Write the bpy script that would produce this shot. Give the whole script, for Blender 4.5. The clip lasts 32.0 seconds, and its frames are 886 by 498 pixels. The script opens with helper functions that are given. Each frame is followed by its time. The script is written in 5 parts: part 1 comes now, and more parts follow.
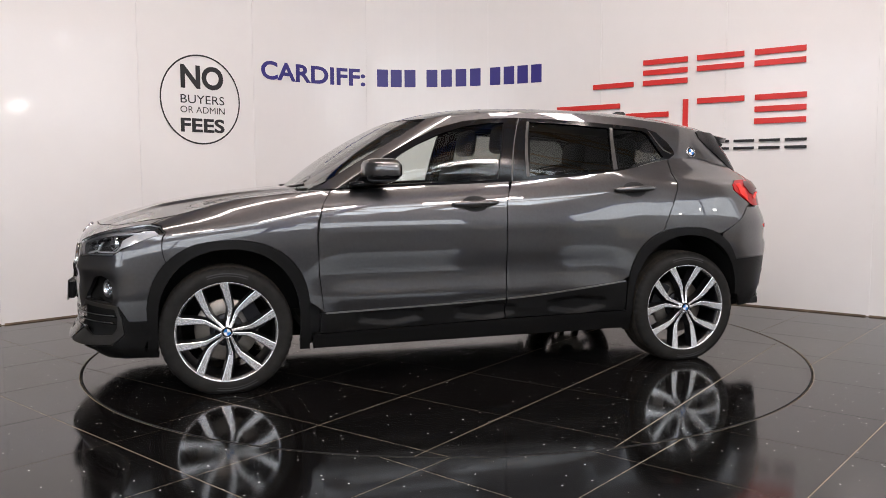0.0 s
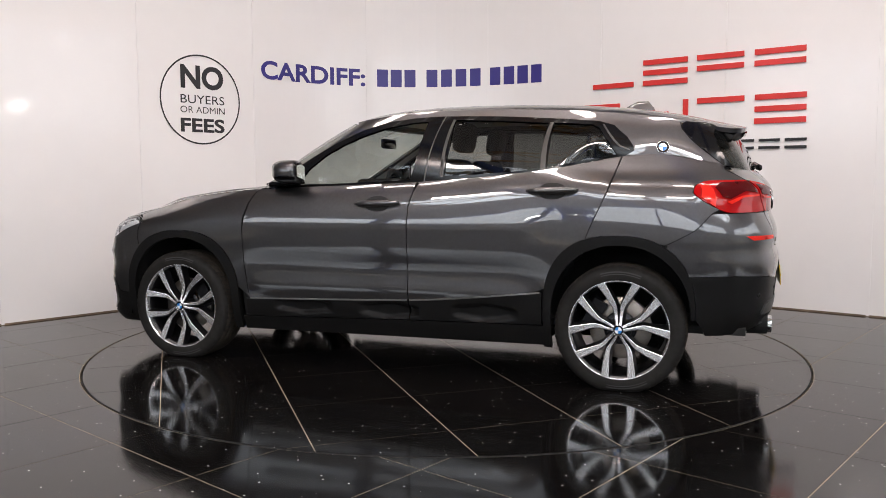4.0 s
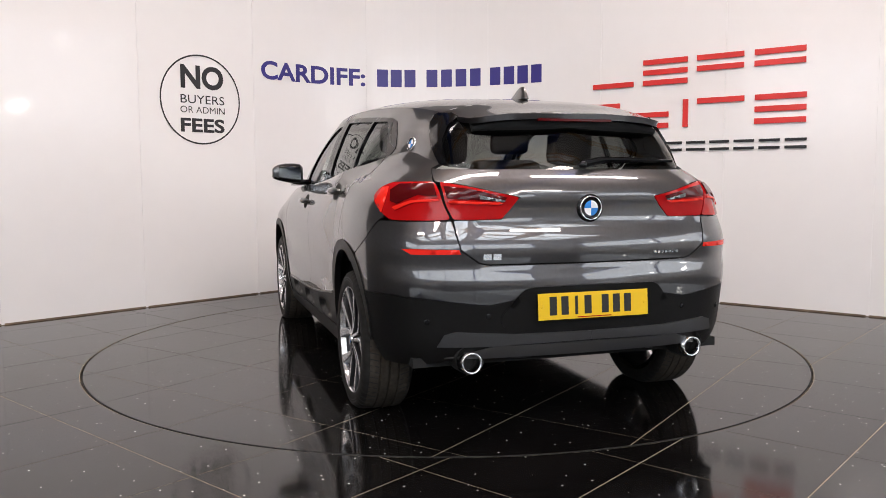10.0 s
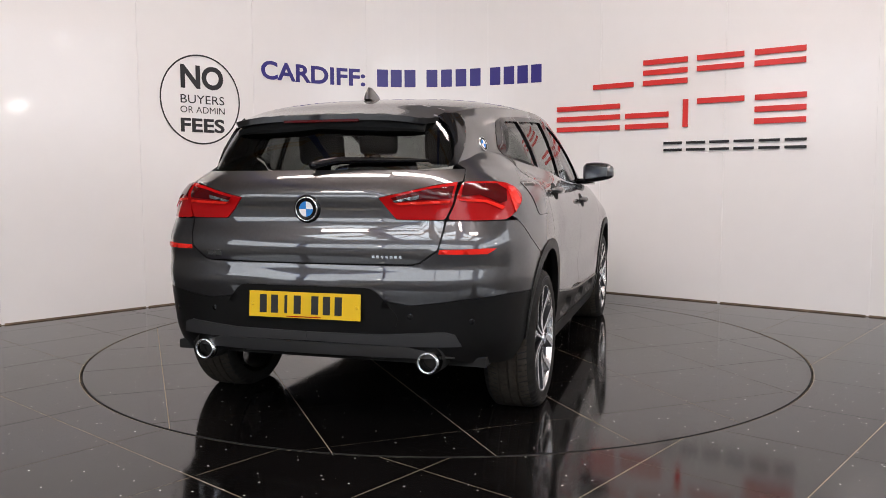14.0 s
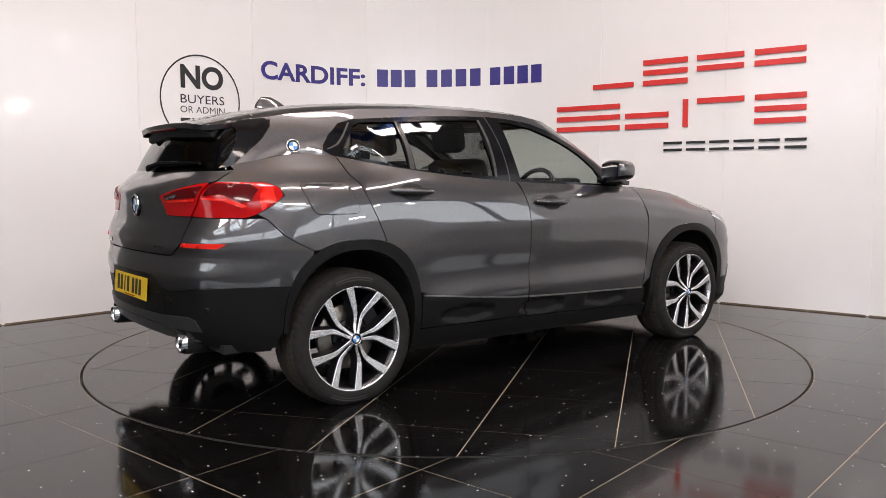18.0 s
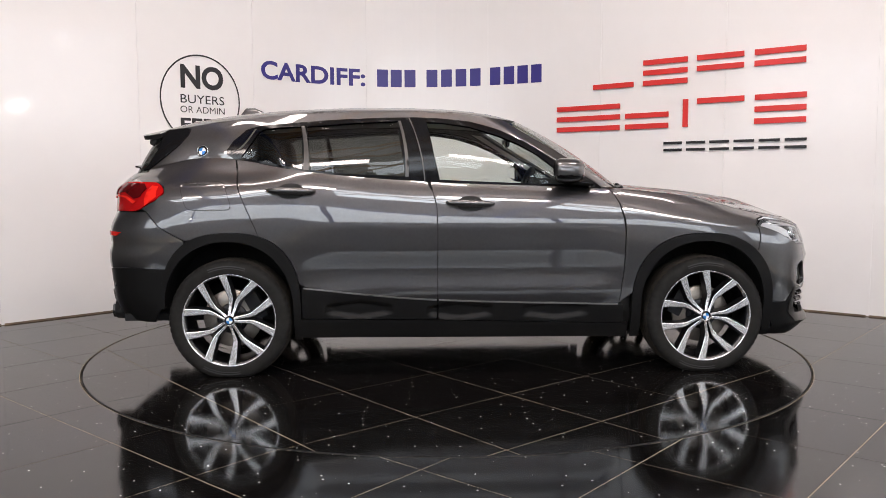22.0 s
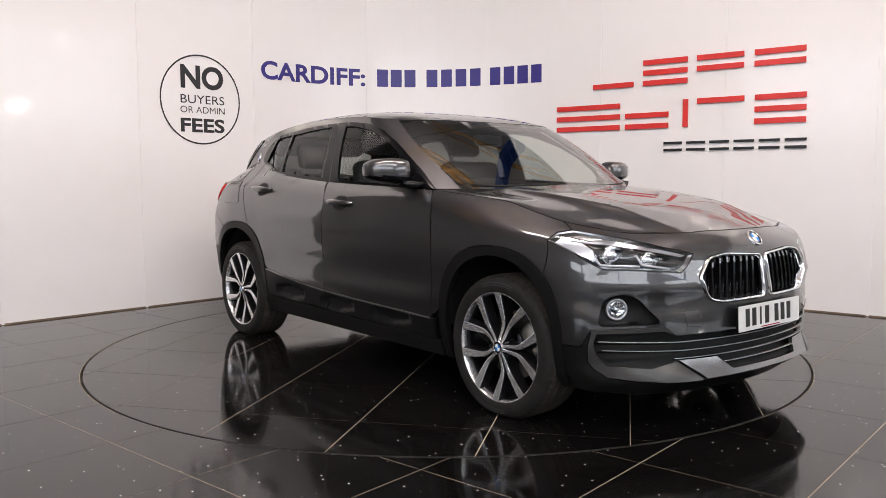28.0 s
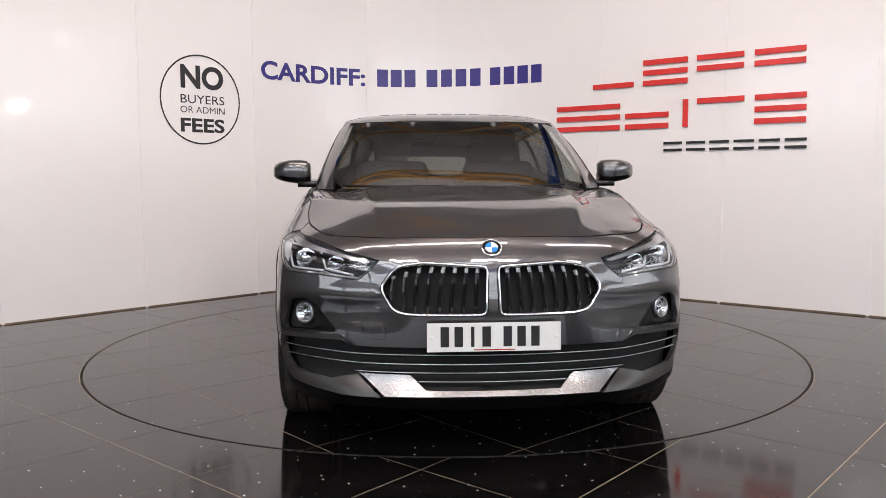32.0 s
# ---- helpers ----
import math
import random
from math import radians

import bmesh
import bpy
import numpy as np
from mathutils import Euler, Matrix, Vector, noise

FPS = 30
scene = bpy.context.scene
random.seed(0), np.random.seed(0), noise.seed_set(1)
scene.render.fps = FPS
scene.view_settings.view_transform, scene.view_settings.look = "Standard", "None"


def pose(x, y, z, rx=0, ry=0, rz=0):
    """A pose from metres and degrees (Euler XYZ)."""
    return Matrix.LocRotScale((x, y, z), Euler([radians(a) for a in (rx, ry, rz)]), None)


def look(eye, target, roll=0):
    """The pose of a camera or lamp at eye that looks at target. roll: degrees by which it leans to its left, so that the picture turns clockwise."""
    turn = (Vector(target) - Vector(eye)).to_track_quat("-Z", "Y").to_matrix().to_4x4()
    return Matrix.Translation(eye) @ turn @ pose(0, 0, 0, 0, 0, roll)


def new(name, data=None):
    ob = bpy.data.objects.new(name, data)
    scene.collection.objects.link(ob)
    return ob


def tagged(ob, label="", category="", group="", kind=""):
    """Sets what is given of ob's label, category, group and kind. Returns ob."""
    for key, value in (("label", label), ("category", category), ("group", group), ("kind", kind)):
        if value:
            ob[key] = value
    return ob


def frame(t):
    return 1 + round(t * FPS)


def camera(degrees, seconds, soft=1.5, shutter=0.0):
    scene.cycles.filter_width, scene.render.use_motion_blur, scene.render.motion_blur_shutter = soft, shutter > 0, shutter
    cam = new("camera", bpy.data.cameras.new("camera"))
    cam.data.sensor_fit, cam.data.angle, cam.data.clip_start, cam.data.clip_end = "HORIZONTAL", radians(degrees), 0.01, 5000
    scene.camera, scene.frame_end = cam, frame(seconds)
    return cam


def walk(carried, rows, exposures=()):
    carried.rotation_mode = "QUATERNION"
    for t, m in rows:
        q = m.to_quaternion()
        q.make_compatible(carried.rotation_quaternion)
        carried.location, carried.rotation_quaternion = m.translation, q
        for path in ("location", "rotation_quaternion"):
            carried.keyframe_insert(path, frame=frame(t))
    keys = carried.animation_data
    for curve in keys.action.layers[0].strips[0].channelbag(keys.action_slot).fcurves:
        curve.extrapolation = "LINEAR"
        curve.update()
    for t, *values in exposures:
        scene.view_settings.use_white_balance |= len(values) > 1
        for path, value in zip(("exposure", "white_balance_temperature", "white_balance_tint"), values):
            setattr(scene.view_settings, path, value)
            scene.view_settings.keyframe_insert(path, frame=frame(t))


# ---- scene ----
from mathutils.geometry import delaunay_2d_cdt

SPIN_START, SPIN = 196.508, -8.8157  # the turntable's heading at 0 s, and its degrees per second
AXIS = (.0977, .0119)                # the car's middle, from the turntable's axis

cam = camera(57.365, 32.0, soft=0.5)
STAND = pose(0, -5.3496, 1.0944, 90 - 4.933, 0, .2) @ pose(0, 0, 0, 0, 0, -.2)
walk(cam, [(0.0, STAND), (32.0, STAND)], exposures=[(0.0, -.18), (3.5, -.18), (5.5, -.04), (11.2, -.04), (11.8, -.18), (14.5, -.18), (16.5, -.04), (32.0, -.04)])


# ---- world and lamps ----
world = bpy.data.worlds.new("hall_air")
world.use_nodes = True
world.node_tree.nodes["Background"].inputs["Color"].default_value = (.9, .93, 1.0, 1)
world.node_tree.nodes["Background"].inputs["Strength"].default_value = .12
scene.world = world


def area_lamp(name, eye, target, w, h, watts, colour):
    d = bpy.data.lights.new(name, "AREA")
    d.shape, d.size, d.size_y, d.energy, d.color = "RECTANGLE", w, h, watts, colour
    ob = new(name, d)
    ob.matrix_world = look(eye, target)
    return tagged(ob, "long white lamp panel under the hall roof", "ceiling lamp", "hall lamps")


WARM = (1.0, .85, .79)


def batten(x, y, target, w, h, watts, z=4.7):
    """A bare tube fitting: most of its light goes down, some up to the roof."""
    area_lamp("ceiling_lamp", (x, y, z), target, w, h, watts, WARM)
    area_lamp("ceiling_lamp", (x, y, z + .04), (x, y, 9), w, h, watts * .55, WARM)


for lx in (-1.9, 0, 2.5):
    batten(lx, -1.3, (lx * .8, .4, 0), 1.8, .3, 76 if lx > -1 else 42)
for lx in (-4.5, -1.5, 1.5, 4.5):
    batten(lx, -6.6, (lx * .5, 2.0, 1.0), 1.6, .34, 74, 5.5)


# ---- materials ----


def material(name, colour, rough=.5, metal=0.0, coat=0.0, grain=0.0, grain_scale=40.0, bump=0.0, bump_scale=200.0, glow=0.0, spec=.5, coat_rough=.03):
    """A principled surface: colour that varies by grain at two scales, fine relief, optional lacquer."""
    m = bpy.data.materials.new(name)
    m.use_nodes = True
    nt = m.node_tree
    b = nt.nodes["Principled BSDF"]
    b.inputs["Base Color"].default_value = (*colour, 1)
    b.inputs["Roughness"].default_value = rough
    b.inputs["Metallic"].default_value = metal
    b.inputs["Coat Weight"].default_value = coat
    b.inputs["Coat Roughness"].default_value = coat_rough
    b.inputs["Specular IOR Level"].default_value = spec
    if glow:
        b.inputs["Emission Color"].default_value = (*colour, 1)
        b.inputs["Emission Strength"].default_value = glow
    if grain or bump:
        tc = nt.nodes.new("ShaderNodeTexCoord")
    if grain:
        fine, wide = nt.nodes.new("ShaderNodeTexNoise"), nt.nodes.new("ShaderNodeTexNoise")
        fine.inputs["Scale"].default_value, wide.inputs["Scale"].default_value = grain_scale, grain_scale / 14
        mix = nt.nodes.new("ShaderNodeMath")
        mix.operation = "ADD"
        ramp = nt.nodes.new("ShaderNodeMapRange")
        ramp.inputs["From Min"].default_value, ramp.inputs["From Max"].default_value = .6, 1.4
        ramp.inputs["To Min"].default_value, ramp.inputs["To Max"].default_value = 1 - grain, 1 + grain
        mul = nt.nodes.new("ShaderNodeVectorMath")
        mul.operation = "SCALE"
        mul.inputs[0].default_value = colour
        for n in (fine, wide):
            nt.links.new(tc.outputs["Object"], n.inputs["Vector"])
        nt.links.new(fine.outputs["Fac"], mix.inputs[0])
        nt.links.new(wide.outputs["Fac"], mix.inputs[1])
        nt.links.new(mix.outputs[0], ramp.inputs["Value"])
        nt.links.new(ramp.outputs["Result"], mul.inputs["Scale"])
        nt.links.new(mul.outputs[0], b.inputs["Base Color"])
    if bump:
        n, bp = nt.nodes.new("ShaderNodeTexNoise"), nt.nodes.new("ShaderNodeBump")
        n.inputs["Scale"].default_value, n.inputs["Detail"].default_value = bump_scale, 4
        bp.inputs["Strength"].default_value, bp.inputs["Distance"].default_value = bump, .002
        nt.links.new(tc.outputs["Object"], n.inputs["Vector"])
        nt.links.new(n.outputs["Fac"], bp.inputs["Height"])
        nt.links.new(bp.outputs["Normal"], b.inputs["Normal"])
    return m


def glassy(name, tint, rough=0.0, face=.06):
    """Thin glass: tinted see-through with a mirror-like skin."""
    m = bpy.data.materials.new(name)
    m.use_nodes = True
    nt = m.node_tree
    nt.nodes.remove(nt.nodes["Principled BSDF"])
    out = nt.nodes["Material Output"]
    clear, gloss, mix, lw, power, span = (nt.nodes.new("ShaderNode" + k) for k in ("BsdfTransparent", "BsdfGlossy", "MixShader", "LayerWeight", "Math", "MapRange"))
    clear.inputs["Color"].default_value = (*tint, 1)
    gloss.inputs["Roughness"].default_value = rough
    lw.inputs["Blend"].default_value = .5
    power.operation = "POWER"
    power.inputs[1].default_value = 5
    span.inputs["To Min"].default_value = face
    nt.links.new(lw.outputs["Facing"], power.inputs[0])
    nt.links.new(power.outputs[0], span.inputs["Value"])
    nt.links.new(span.outputs["Result"], mix.inputs[0])
    nt.links.new(clear.outputs[0], mix.inputs[1])
    nt.links.new(gloss.outputs[0], mix.inputs[2])
    nt.links.new(mix.outputs[0], out.inputs["Surface"])
    return m


PAINT = material("grey_metallic_paint", (.070, .068, .071), .38, .88, coat=1.0, grain=.10, grain_scale=900, coat_rough=.006)
PAINT.node_tree.nodes["Principled BSDF"].inputs["Coat IOR"].default_value = 1.92
PLASTIC = material("black_plastic", (.0085, .0083, .0083), .40, grain=.15, grain_scale=60, bump=.12, bump_scale=900, spec=.17)
EDGE = material("edge_highlight", (.30, .29, .28), .32, .8)
FIN_BLACK = material("smooth_black", (.010, .010, .011), .24, spec=.28)
GLOSS_BLACK = material("gloss_black", (.005, .005, .006), .10, spec=.28)
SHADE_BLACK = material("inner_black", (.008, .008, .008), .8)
RUBBER = material("tyre_rubber", (.020, .019, .018), .6, grain=.3, grain_scale=30, bump=.2, bump_scale=300, spec=.12)
TREAD = material("dusty_tread", (.048, .041, .034), .8, grain=.35, grain_scale=45, bump=.3, bump_scale=260, spec=.1)
RUBBER_GREY = material("worn_rubber", (.03, .03, .031), .6)
CHROME = material("chrome", (.82, .83, .85), .07, 1.0)
SATIN = material("satin_silver", (.55, .55, .57), .28, 1.0, grain=.05, grain_scale=120)
DARK_METAL = material("dark_grey_metal", (.028, .028, .031), .33, .8, grain=.1, grain_scale=80)
DISC_STEEL = material("brake_disc_steel", (.30, .27, .24), .38, .9, grain=.12, grain_scale=140)
MACHINED = material("machined_alloy", (.86, .86, .87), .26, .85, grain=.04, grain_scale=200)
RED_LAMP = material("red_lamp_lens", (.40, .004, .005), .08, coat=.1, spec=.30)
RED_DARK = material("dark_red_lens", (.07, .002, .003), .10, spec=.30)
RED_GLOW = material("bright_red_lens", (.78, .020, .012), .14, spec=.35)
LAMP_CLEAR = material("clear_reflector", (.76, .77, .79), .18, .45)
WINDOW = glassy("clear_window_glass", (.84, .88, .85), 0.0, .045)
SCREEN_GLASS = glassy("windscreen_glass", (.66, .70, .67), 0.0, .32)
PRIVACY = glassy("dark_window_glass", (.27, .28, .27), 0.0, .045)
LENS = glassy("lamp_glass", (.93, .95, .97))
LAMP_GREY = material("lamp_inner_grey", (.24, .24, .245), .22, .55)
WHITE_PLATE = material("white_plate", (.78, .78, .76), .3, grain=.03)
YELLOW_PLATE = material("yellow_plate", (.80, .52, .01), .3, grain=.03)
INK = material("black_ink", (.012, .012, .012), .45)
CLOTH = material("black_seat_cloth", (.013, .013, .014), .85, grain=.25, grain_scale=150, bump=.3, bump_scale=600)
TRIM_LIGHT = material("pale_headliner", (.42, .41, .38), .9, grain=.06)
BLUE = material("blue_enamel", (.03, .22, .62), .2, coat=.6)
WHITE_ENAMEL = material("white_enamel", (.85, .86, .88), .2, coat=.6)
LIP_SILVER = material("silver_lip_paint", (.26, .26, .265), .27, .85, coat=.3)
TRIM_SILVER = material("dull_silver_trim", (.075, .075, .078), .32, .5)
DIVIDER = material("edge_reflection_grey", (.065, .062, .06), .34, .5, grain=.06)
TRIM_GREY = material("satin_grey_trim", (.075, .072, .069), .30, .6, grain=.06)
WALL_WHITE = material("white_gloss_wall", (.80, .79, .785), .07, grain=.012, grain_scale=6, spec=.36)
WALL_JOINT = material("wall_joint", (.62, .61, .60), .5)
GROUT = material("beige_grout", (.46, .38, .27), .8, grain=.3, grain_scale=25)
RED_SIGN = material("red_sign_letters", (.62, .03, .025), .35)
SIGN_BLACK = material("black_vinyl", (.012, .012, .014), .4)
SIGN_BLUE = material("navy_vinyl", (.028, .022, .19), .4)


# ---- building tools ----


def part(name, bm, mat, parent=None, label="", smooth=False):
    """Links a bmesh, or a (verts, faces) pair, as one mesh object under a thing or a part."""
    me = bpy.data.meshes.new(name)
    if isinstance(bm, tuple):
        me.from_pydata([tuple(map(float, v)) for v in bm[0]], [], [tuple(int(i) for i in f) for f in bm[1]])
    else:
        bm.to_mesh(me)
        bm.free()
    if smooth:
        me.shade_smooth()
    for m in (mat if isinstance(mat, (list, tuple)) else [mat]):
        me.materials.append(m)
    ob = new(name, me)
    ob.parent = parent
    return tagged(ob, label) if label else ob


def empty(name, m, label, category, group="", kind=""):
    ob = new(name)
    ob.matrix_world = m
    ob.empty_display_size = .1
    return tagged(ob, label, category, group, kind)


def block(size, at=(0, 0, 0), bevel=0.0, turn=None, bm=None):
    """A box with eased edges, into bm."""
    own = bmesh.new()
    bmesh.ops.create_cube(own, size=1)
    bmesh.ops.scale(own, vec=size, verts=own.verts)
    if bevel:
        bmesh.ops.bevel(own, geom=own.edges[:], offset=bevel, segments=2, affect="EDGES", profile=.5)
    m = Matrix.Translation(at) @ (turn if turn else Matrix())
    bmesh.ops.transform(own, matrix=m, verts=own.verts)
    return joined(own, bm)


def joined(own, bm):
    if bm is None:
        return own
    me = bpy.data.meshes.new("tmp")
    own.to_mesh(me)
    own.free()
    bm.from_mesh(me)
    bpy.data.meshes.remove(me)
    return bm


def lathe(profile, steps=64, axis="Y", closed=False, start=0.0, sweep=2 * math.pi):
    """Turns (radius, height) pairs about an axis."""
    full = sweep > 6.28
    n = steps if full else steps + 1
    verts, faces, k = [], [], len(profile)
    for i in range(n):
        a = start + sweep * i / steps
        for r, h in profile:
            x, z = r * math.cos(a), r * math.sin(a)
            verts.append((x, h, z) if axis == "Y" else (x, z, h) if axis == "Z" else (h, x, z))
    for i in range(steps):
        j = (i + 1) % n
        for p in range(k if closed else k - 1):
            q = (p + 1) % k
            faces.append((i * k + p, i * k + q, j * k + q, j * k + p))
    return verts, faces


def tube(path, radius, sides=10, closed=False, cap=True):
    """A round bar along a path."""
    path = [Vector(p) for p in path]
    verts, faces, n = [], [], len(path)
    up = Vector((0, 0, 1))
    for i, p in enumerate(path):
        a, b = path[(i - 1) % n] if closed or i else p, path[(i + 1) % n] if closed or i < n - 1 else p
        d = (b - a).normalized()
        side = d.cross(up)
        side = side.normalized() if side.length > 1e-4 else Vector((1, 0, 0))
        over = side.cross(d)
        r = radius[i] if isinstance(radius, (list, tuple)) else radius
        for k in range(sides):
            t = 2 * math.pi * k / sides
            verts.append(p + side * math.cos(t) * r + over * math.sin(t) * r)
    for i in range(n if closed else n - 1):
        j = (i + 1) % n
        for k in range(sides):
            l = (k + 1) % sides
            faces.append((i * sides + k, i * sides + l, j * sides + l, j * sides + k))
    if cap and not closed:
        faces += [tuple(range(sides))[::-1], tuple(range((n - 1) * sides, n * sides))]
    return verts, faces


def merge(*pieces):
    """Joins (verts, faces) pairs into one."""
    verts, faces = [], []
    for v, f in pieces:
        k = len(verts)
        verts += [tuple(map(float, a)) for a in v]
        faces += [tuple(i + k for i in g) for g in f]
    return verts, faces


def moved(piece, m):
    return [m @ Vector(v) for v in piece[0]], piece[1]


def flipped(piece):
    """The mirror image across the car's length."""
    return [(v[0], -v[1], v[2]) for v in piece[0]], [tuple(f)[::-1] for f in piece[1]]


def dense(poly, step):
    """A closed outline with points no further apart than step."""
    out = []
    for a, b in zip(poly, poly[1:] + poly[:1]):
        n = max(1, int(math.ceil(math.dist(a, b) / step)))
        out += [(a[0] + (b[0] - a[0]) * i / n, a[1] + (b[1] - a[1]) * i / n) for i in range(n)]
    return out


def rounded(poly, r, n=4):
    """A closed outline with its corners rounded off."""
    out, k = [], len(poly)
    for i in range(k):
        p, a, b = (Vector(poly[j % k]) for j in (i, i - 1, i + 1))
        da, db = (a - p), (b - p)
        c = min(r, da.length * .45, db.length * .45)
        s, e = p + da.normalized() * c, p + db.normalized() * c
        for j in range(n + 1):
            t = j / n
            out.append(tuple((1 - t) ** 2 * s + 2 * t * (1 - t) * p + t * t * e))
    return out


def inset(poly, g):
    """The outline drawn in by g."""
    if not g:
        return poly
    q = np.array(poly)
    nxt, prv = np.roll(q, -1, 0), np.roll(q, 1, 0)
    area = np.sum(q[:, 0] * nxt[:, 1] - nxt[:, 0] * q[:, 1])
    d1, d2 = q - prv, nxt - q
    d1 /= np.linalg.norm(d1, axis=1, keepdims=True).clip(1e-9)
    d2 /= np.linalg.norm(d2, axis=1, keepdims=True).clip(1e-9)
    n = np.stack([-(d1[:, 1] + d2[:, 1]), d1[:, 0] + d2[:, 0]], 1) * np.sign(area)
    n /= np.linalg.norm(n, axis=1, keepdims=True).clip(.35)
    return [tuple(a) for a in q + n * g]


def within(p, poly):
    """Which of the points lie inside the outline."""
    p, q = np.asarray(p), np.asarray(poly)
    hit = np.zeros(len(p), bool)
    for (x0, y0), (x1, y1) in zip(q, np.roll(q, -1, 0)):
        c = (y0 > p[:, 1]) != (y1 > p[:, 1])
        if y1 != y0:
            hit ^= c & (p[:, 0] < (x1 - x0) * (p[:, 1] - y0) / (y1 - y0) + x0)
    return hit


def patch(surf, poly, step=.03, gap=.0, lift=.0, depth=.014, scale=(1, 1), holes=(), out=1, sink=None, inside=()):
    """The piece of a surface inside an outline, as (verts, faces), with a rim turned in. sink(a, b): extra depth inwards."""
    sc = np.array(scale, float)
    ring = inset(dense([tuple(np.array(a) * sc) for a in poly], step), gap)
    rings = [ring] + [inset(dense([tuple(np.array(a) * sc) for a in h], step), -gap) for h in holes]
    pts, edges = [], []
    for r in rings + [list(k) for k in inside]:
        k = len(pts)
        pts += r
        edges += [(k + i, k + (i + 1) % len(r)) for i in range(len(r))]
    q = np.array(ring)
    gx, gy = np.meshgrid(np.arange(q[:, 0].min(), q[:, 0].max(), step), np.arange(q[:, 1].min(), q[:, 1].max(), step))
    g = np.stack([gx.ravel(), gy.ravel()], 1)
    if len(g):
        keep = within(g, inset(ring, step * .45))
        for r in rings[1:]:
            keep &= ~within(g, inset(r, -step * .45))
        pts = pts + [tuple(a) for a in g[keep]]
    v2, _, f2, *_ = delaunay_2d_cdt([Vector(a) for a in pts], edges, [], 0, 1e-6)
    v2 = np.array([tuple(a) for a in v2])
    f2 = np.array([tuple(f) for f in f2])
    mid = v2[f2].mean(1)
    ok = within(mid, ring)
    for r in rings[1:]:
        ok &= ~within(mid, r)
    for r in inside:
        ok &= within(mid, r)
    f2 = f2[ok]
    if not len(f2):
        return None
    a, b = v2[:, 0] / sc[0], v2[:, 1] / sc[1]
    e = 2e-3
    da = surf(a + e / sc[0], b) - surf(a - e / sc[0], b)
    db = surf(a, b + e / sc[1]) - surf(a, b - e / sc[1])
    n = np.cross(da, db) * out
    n /= np.linalg.norm(n, axis=1, keepdims=True).clip(1e-12)
    p = surf(a, b) + n * lift
    if sink is not None:
        p = p - n * np.asarray(sink(a, b))[:, None]
    flat = np.linalg.norm(np.cross(p[f2[:, 1]] - p[f2[:, 0]], p[f2[:, 2]] - p[f2[:, 0]]), axis=1)
    f2 = f2[flat > 1e-7]
    if out < 0:
        f2 = f2[:, ::-1]
    used = np.unique(f2)
    slot = np.full(len(p), -1)
    slot[used] = np.arange(len(used))
    p, n, f2 = p[used], n[used], slot[f2]
    faces = [tuple(f) for f in f2.tolist()]
    verts = list(p)
    if depth:
        seen = {}
        for f in faces:
            for i in range(3):
                seen[(f[i], f[(i + 1) % 3])] = 1
        new_id = {}
        for i, j in list(seen):
            if (j, i) in seen:
                continue
            for v in (i, j):
                if v not in new_id:
                    new_id[v] = len(verts)
                    verts += [p[v], p[v] - n[v] * depth]
            faces.append((new_id[j], new_id[i], new_id[i] + 1, new_id[j] + 1))
    return verts, faces


def run(pts, step):
    """An open line with points no further apart than step."""
    out = []
    for a, b in zip(pts, pts[1:]):
        n = max(1, int(math.ceil(math.dist(a, b) / step)))
        out += [(a[0] + (b[0] - a[0]) * i / n, a[1] + (b[1] - a[1]) * i / n) for i in range(n)]
    return out + [pts[-1]]


def side_pts(pts, step=.04, loop=False):
    """A line on the flank, given in x and z, by the way round the body."""
    d = np.array(dense(list(pts), step) if loop else run(list(pts), step))
    return list(zip(s_of_x(d[:, 0], d[:, 1]).tolist(), d[:, 1].tolist()))


def oval(cx, cy, rx, ry, n=2.0, steps=40, start=0.0, sweep=2 * math.pi):
    """Points on a (super)ellipse."""
    out = []
    for i in range(steps if sweep > 6.28 else steps + 1):
        t = start + sweep * i / steps
        c, s = math.cos(t), math.sin(t)
        out.append((cx + rx * math.copysign(abs(c) ** (2 / n), c), cy + ry * math.copysign(abs(s) ** (2 / n), s)))
    return out


# ---- the car's surfaces: x forward, y to its left, z up, origin midway between the axles ----


def curve(xs, ys):
    """A smooth curve through knots (monotone cubic)."""
    xs, ys = np.array(xs, float), np.array(ys, float)
    dx, dd = np.diff(xs), np.diff(ys) / np.diff(xs)
    m = np.concatenate([[dd[0]], np.where(dd[1:] * dd[:-1] <= 0, 0, 2 * dd[1:] * dd[:-1] / np.where(dd[1:] + dd[:-1] == 0, 1, dd[1:] + dd[:-1])), [dd[-1]]])

    def f(x):
        x = np.clip(np.asarray(x, float), xs[0], xs[-1])
        i = np.clip(np.searchsorted(xs, x) - 1, 0, len(dx) - 1)
        h, t = dx[i], (x - xs[i]) / dx[i]
        return ((1 + 2 * t) * (1 - t) ** 2 * ys[i] + t * (1 - t) ** 2 * h * m[i]
                + t * t * (3 - 2 * t) * ys[i + 1] + t * t * (t - 1) * h * m[i + 1])
    return f


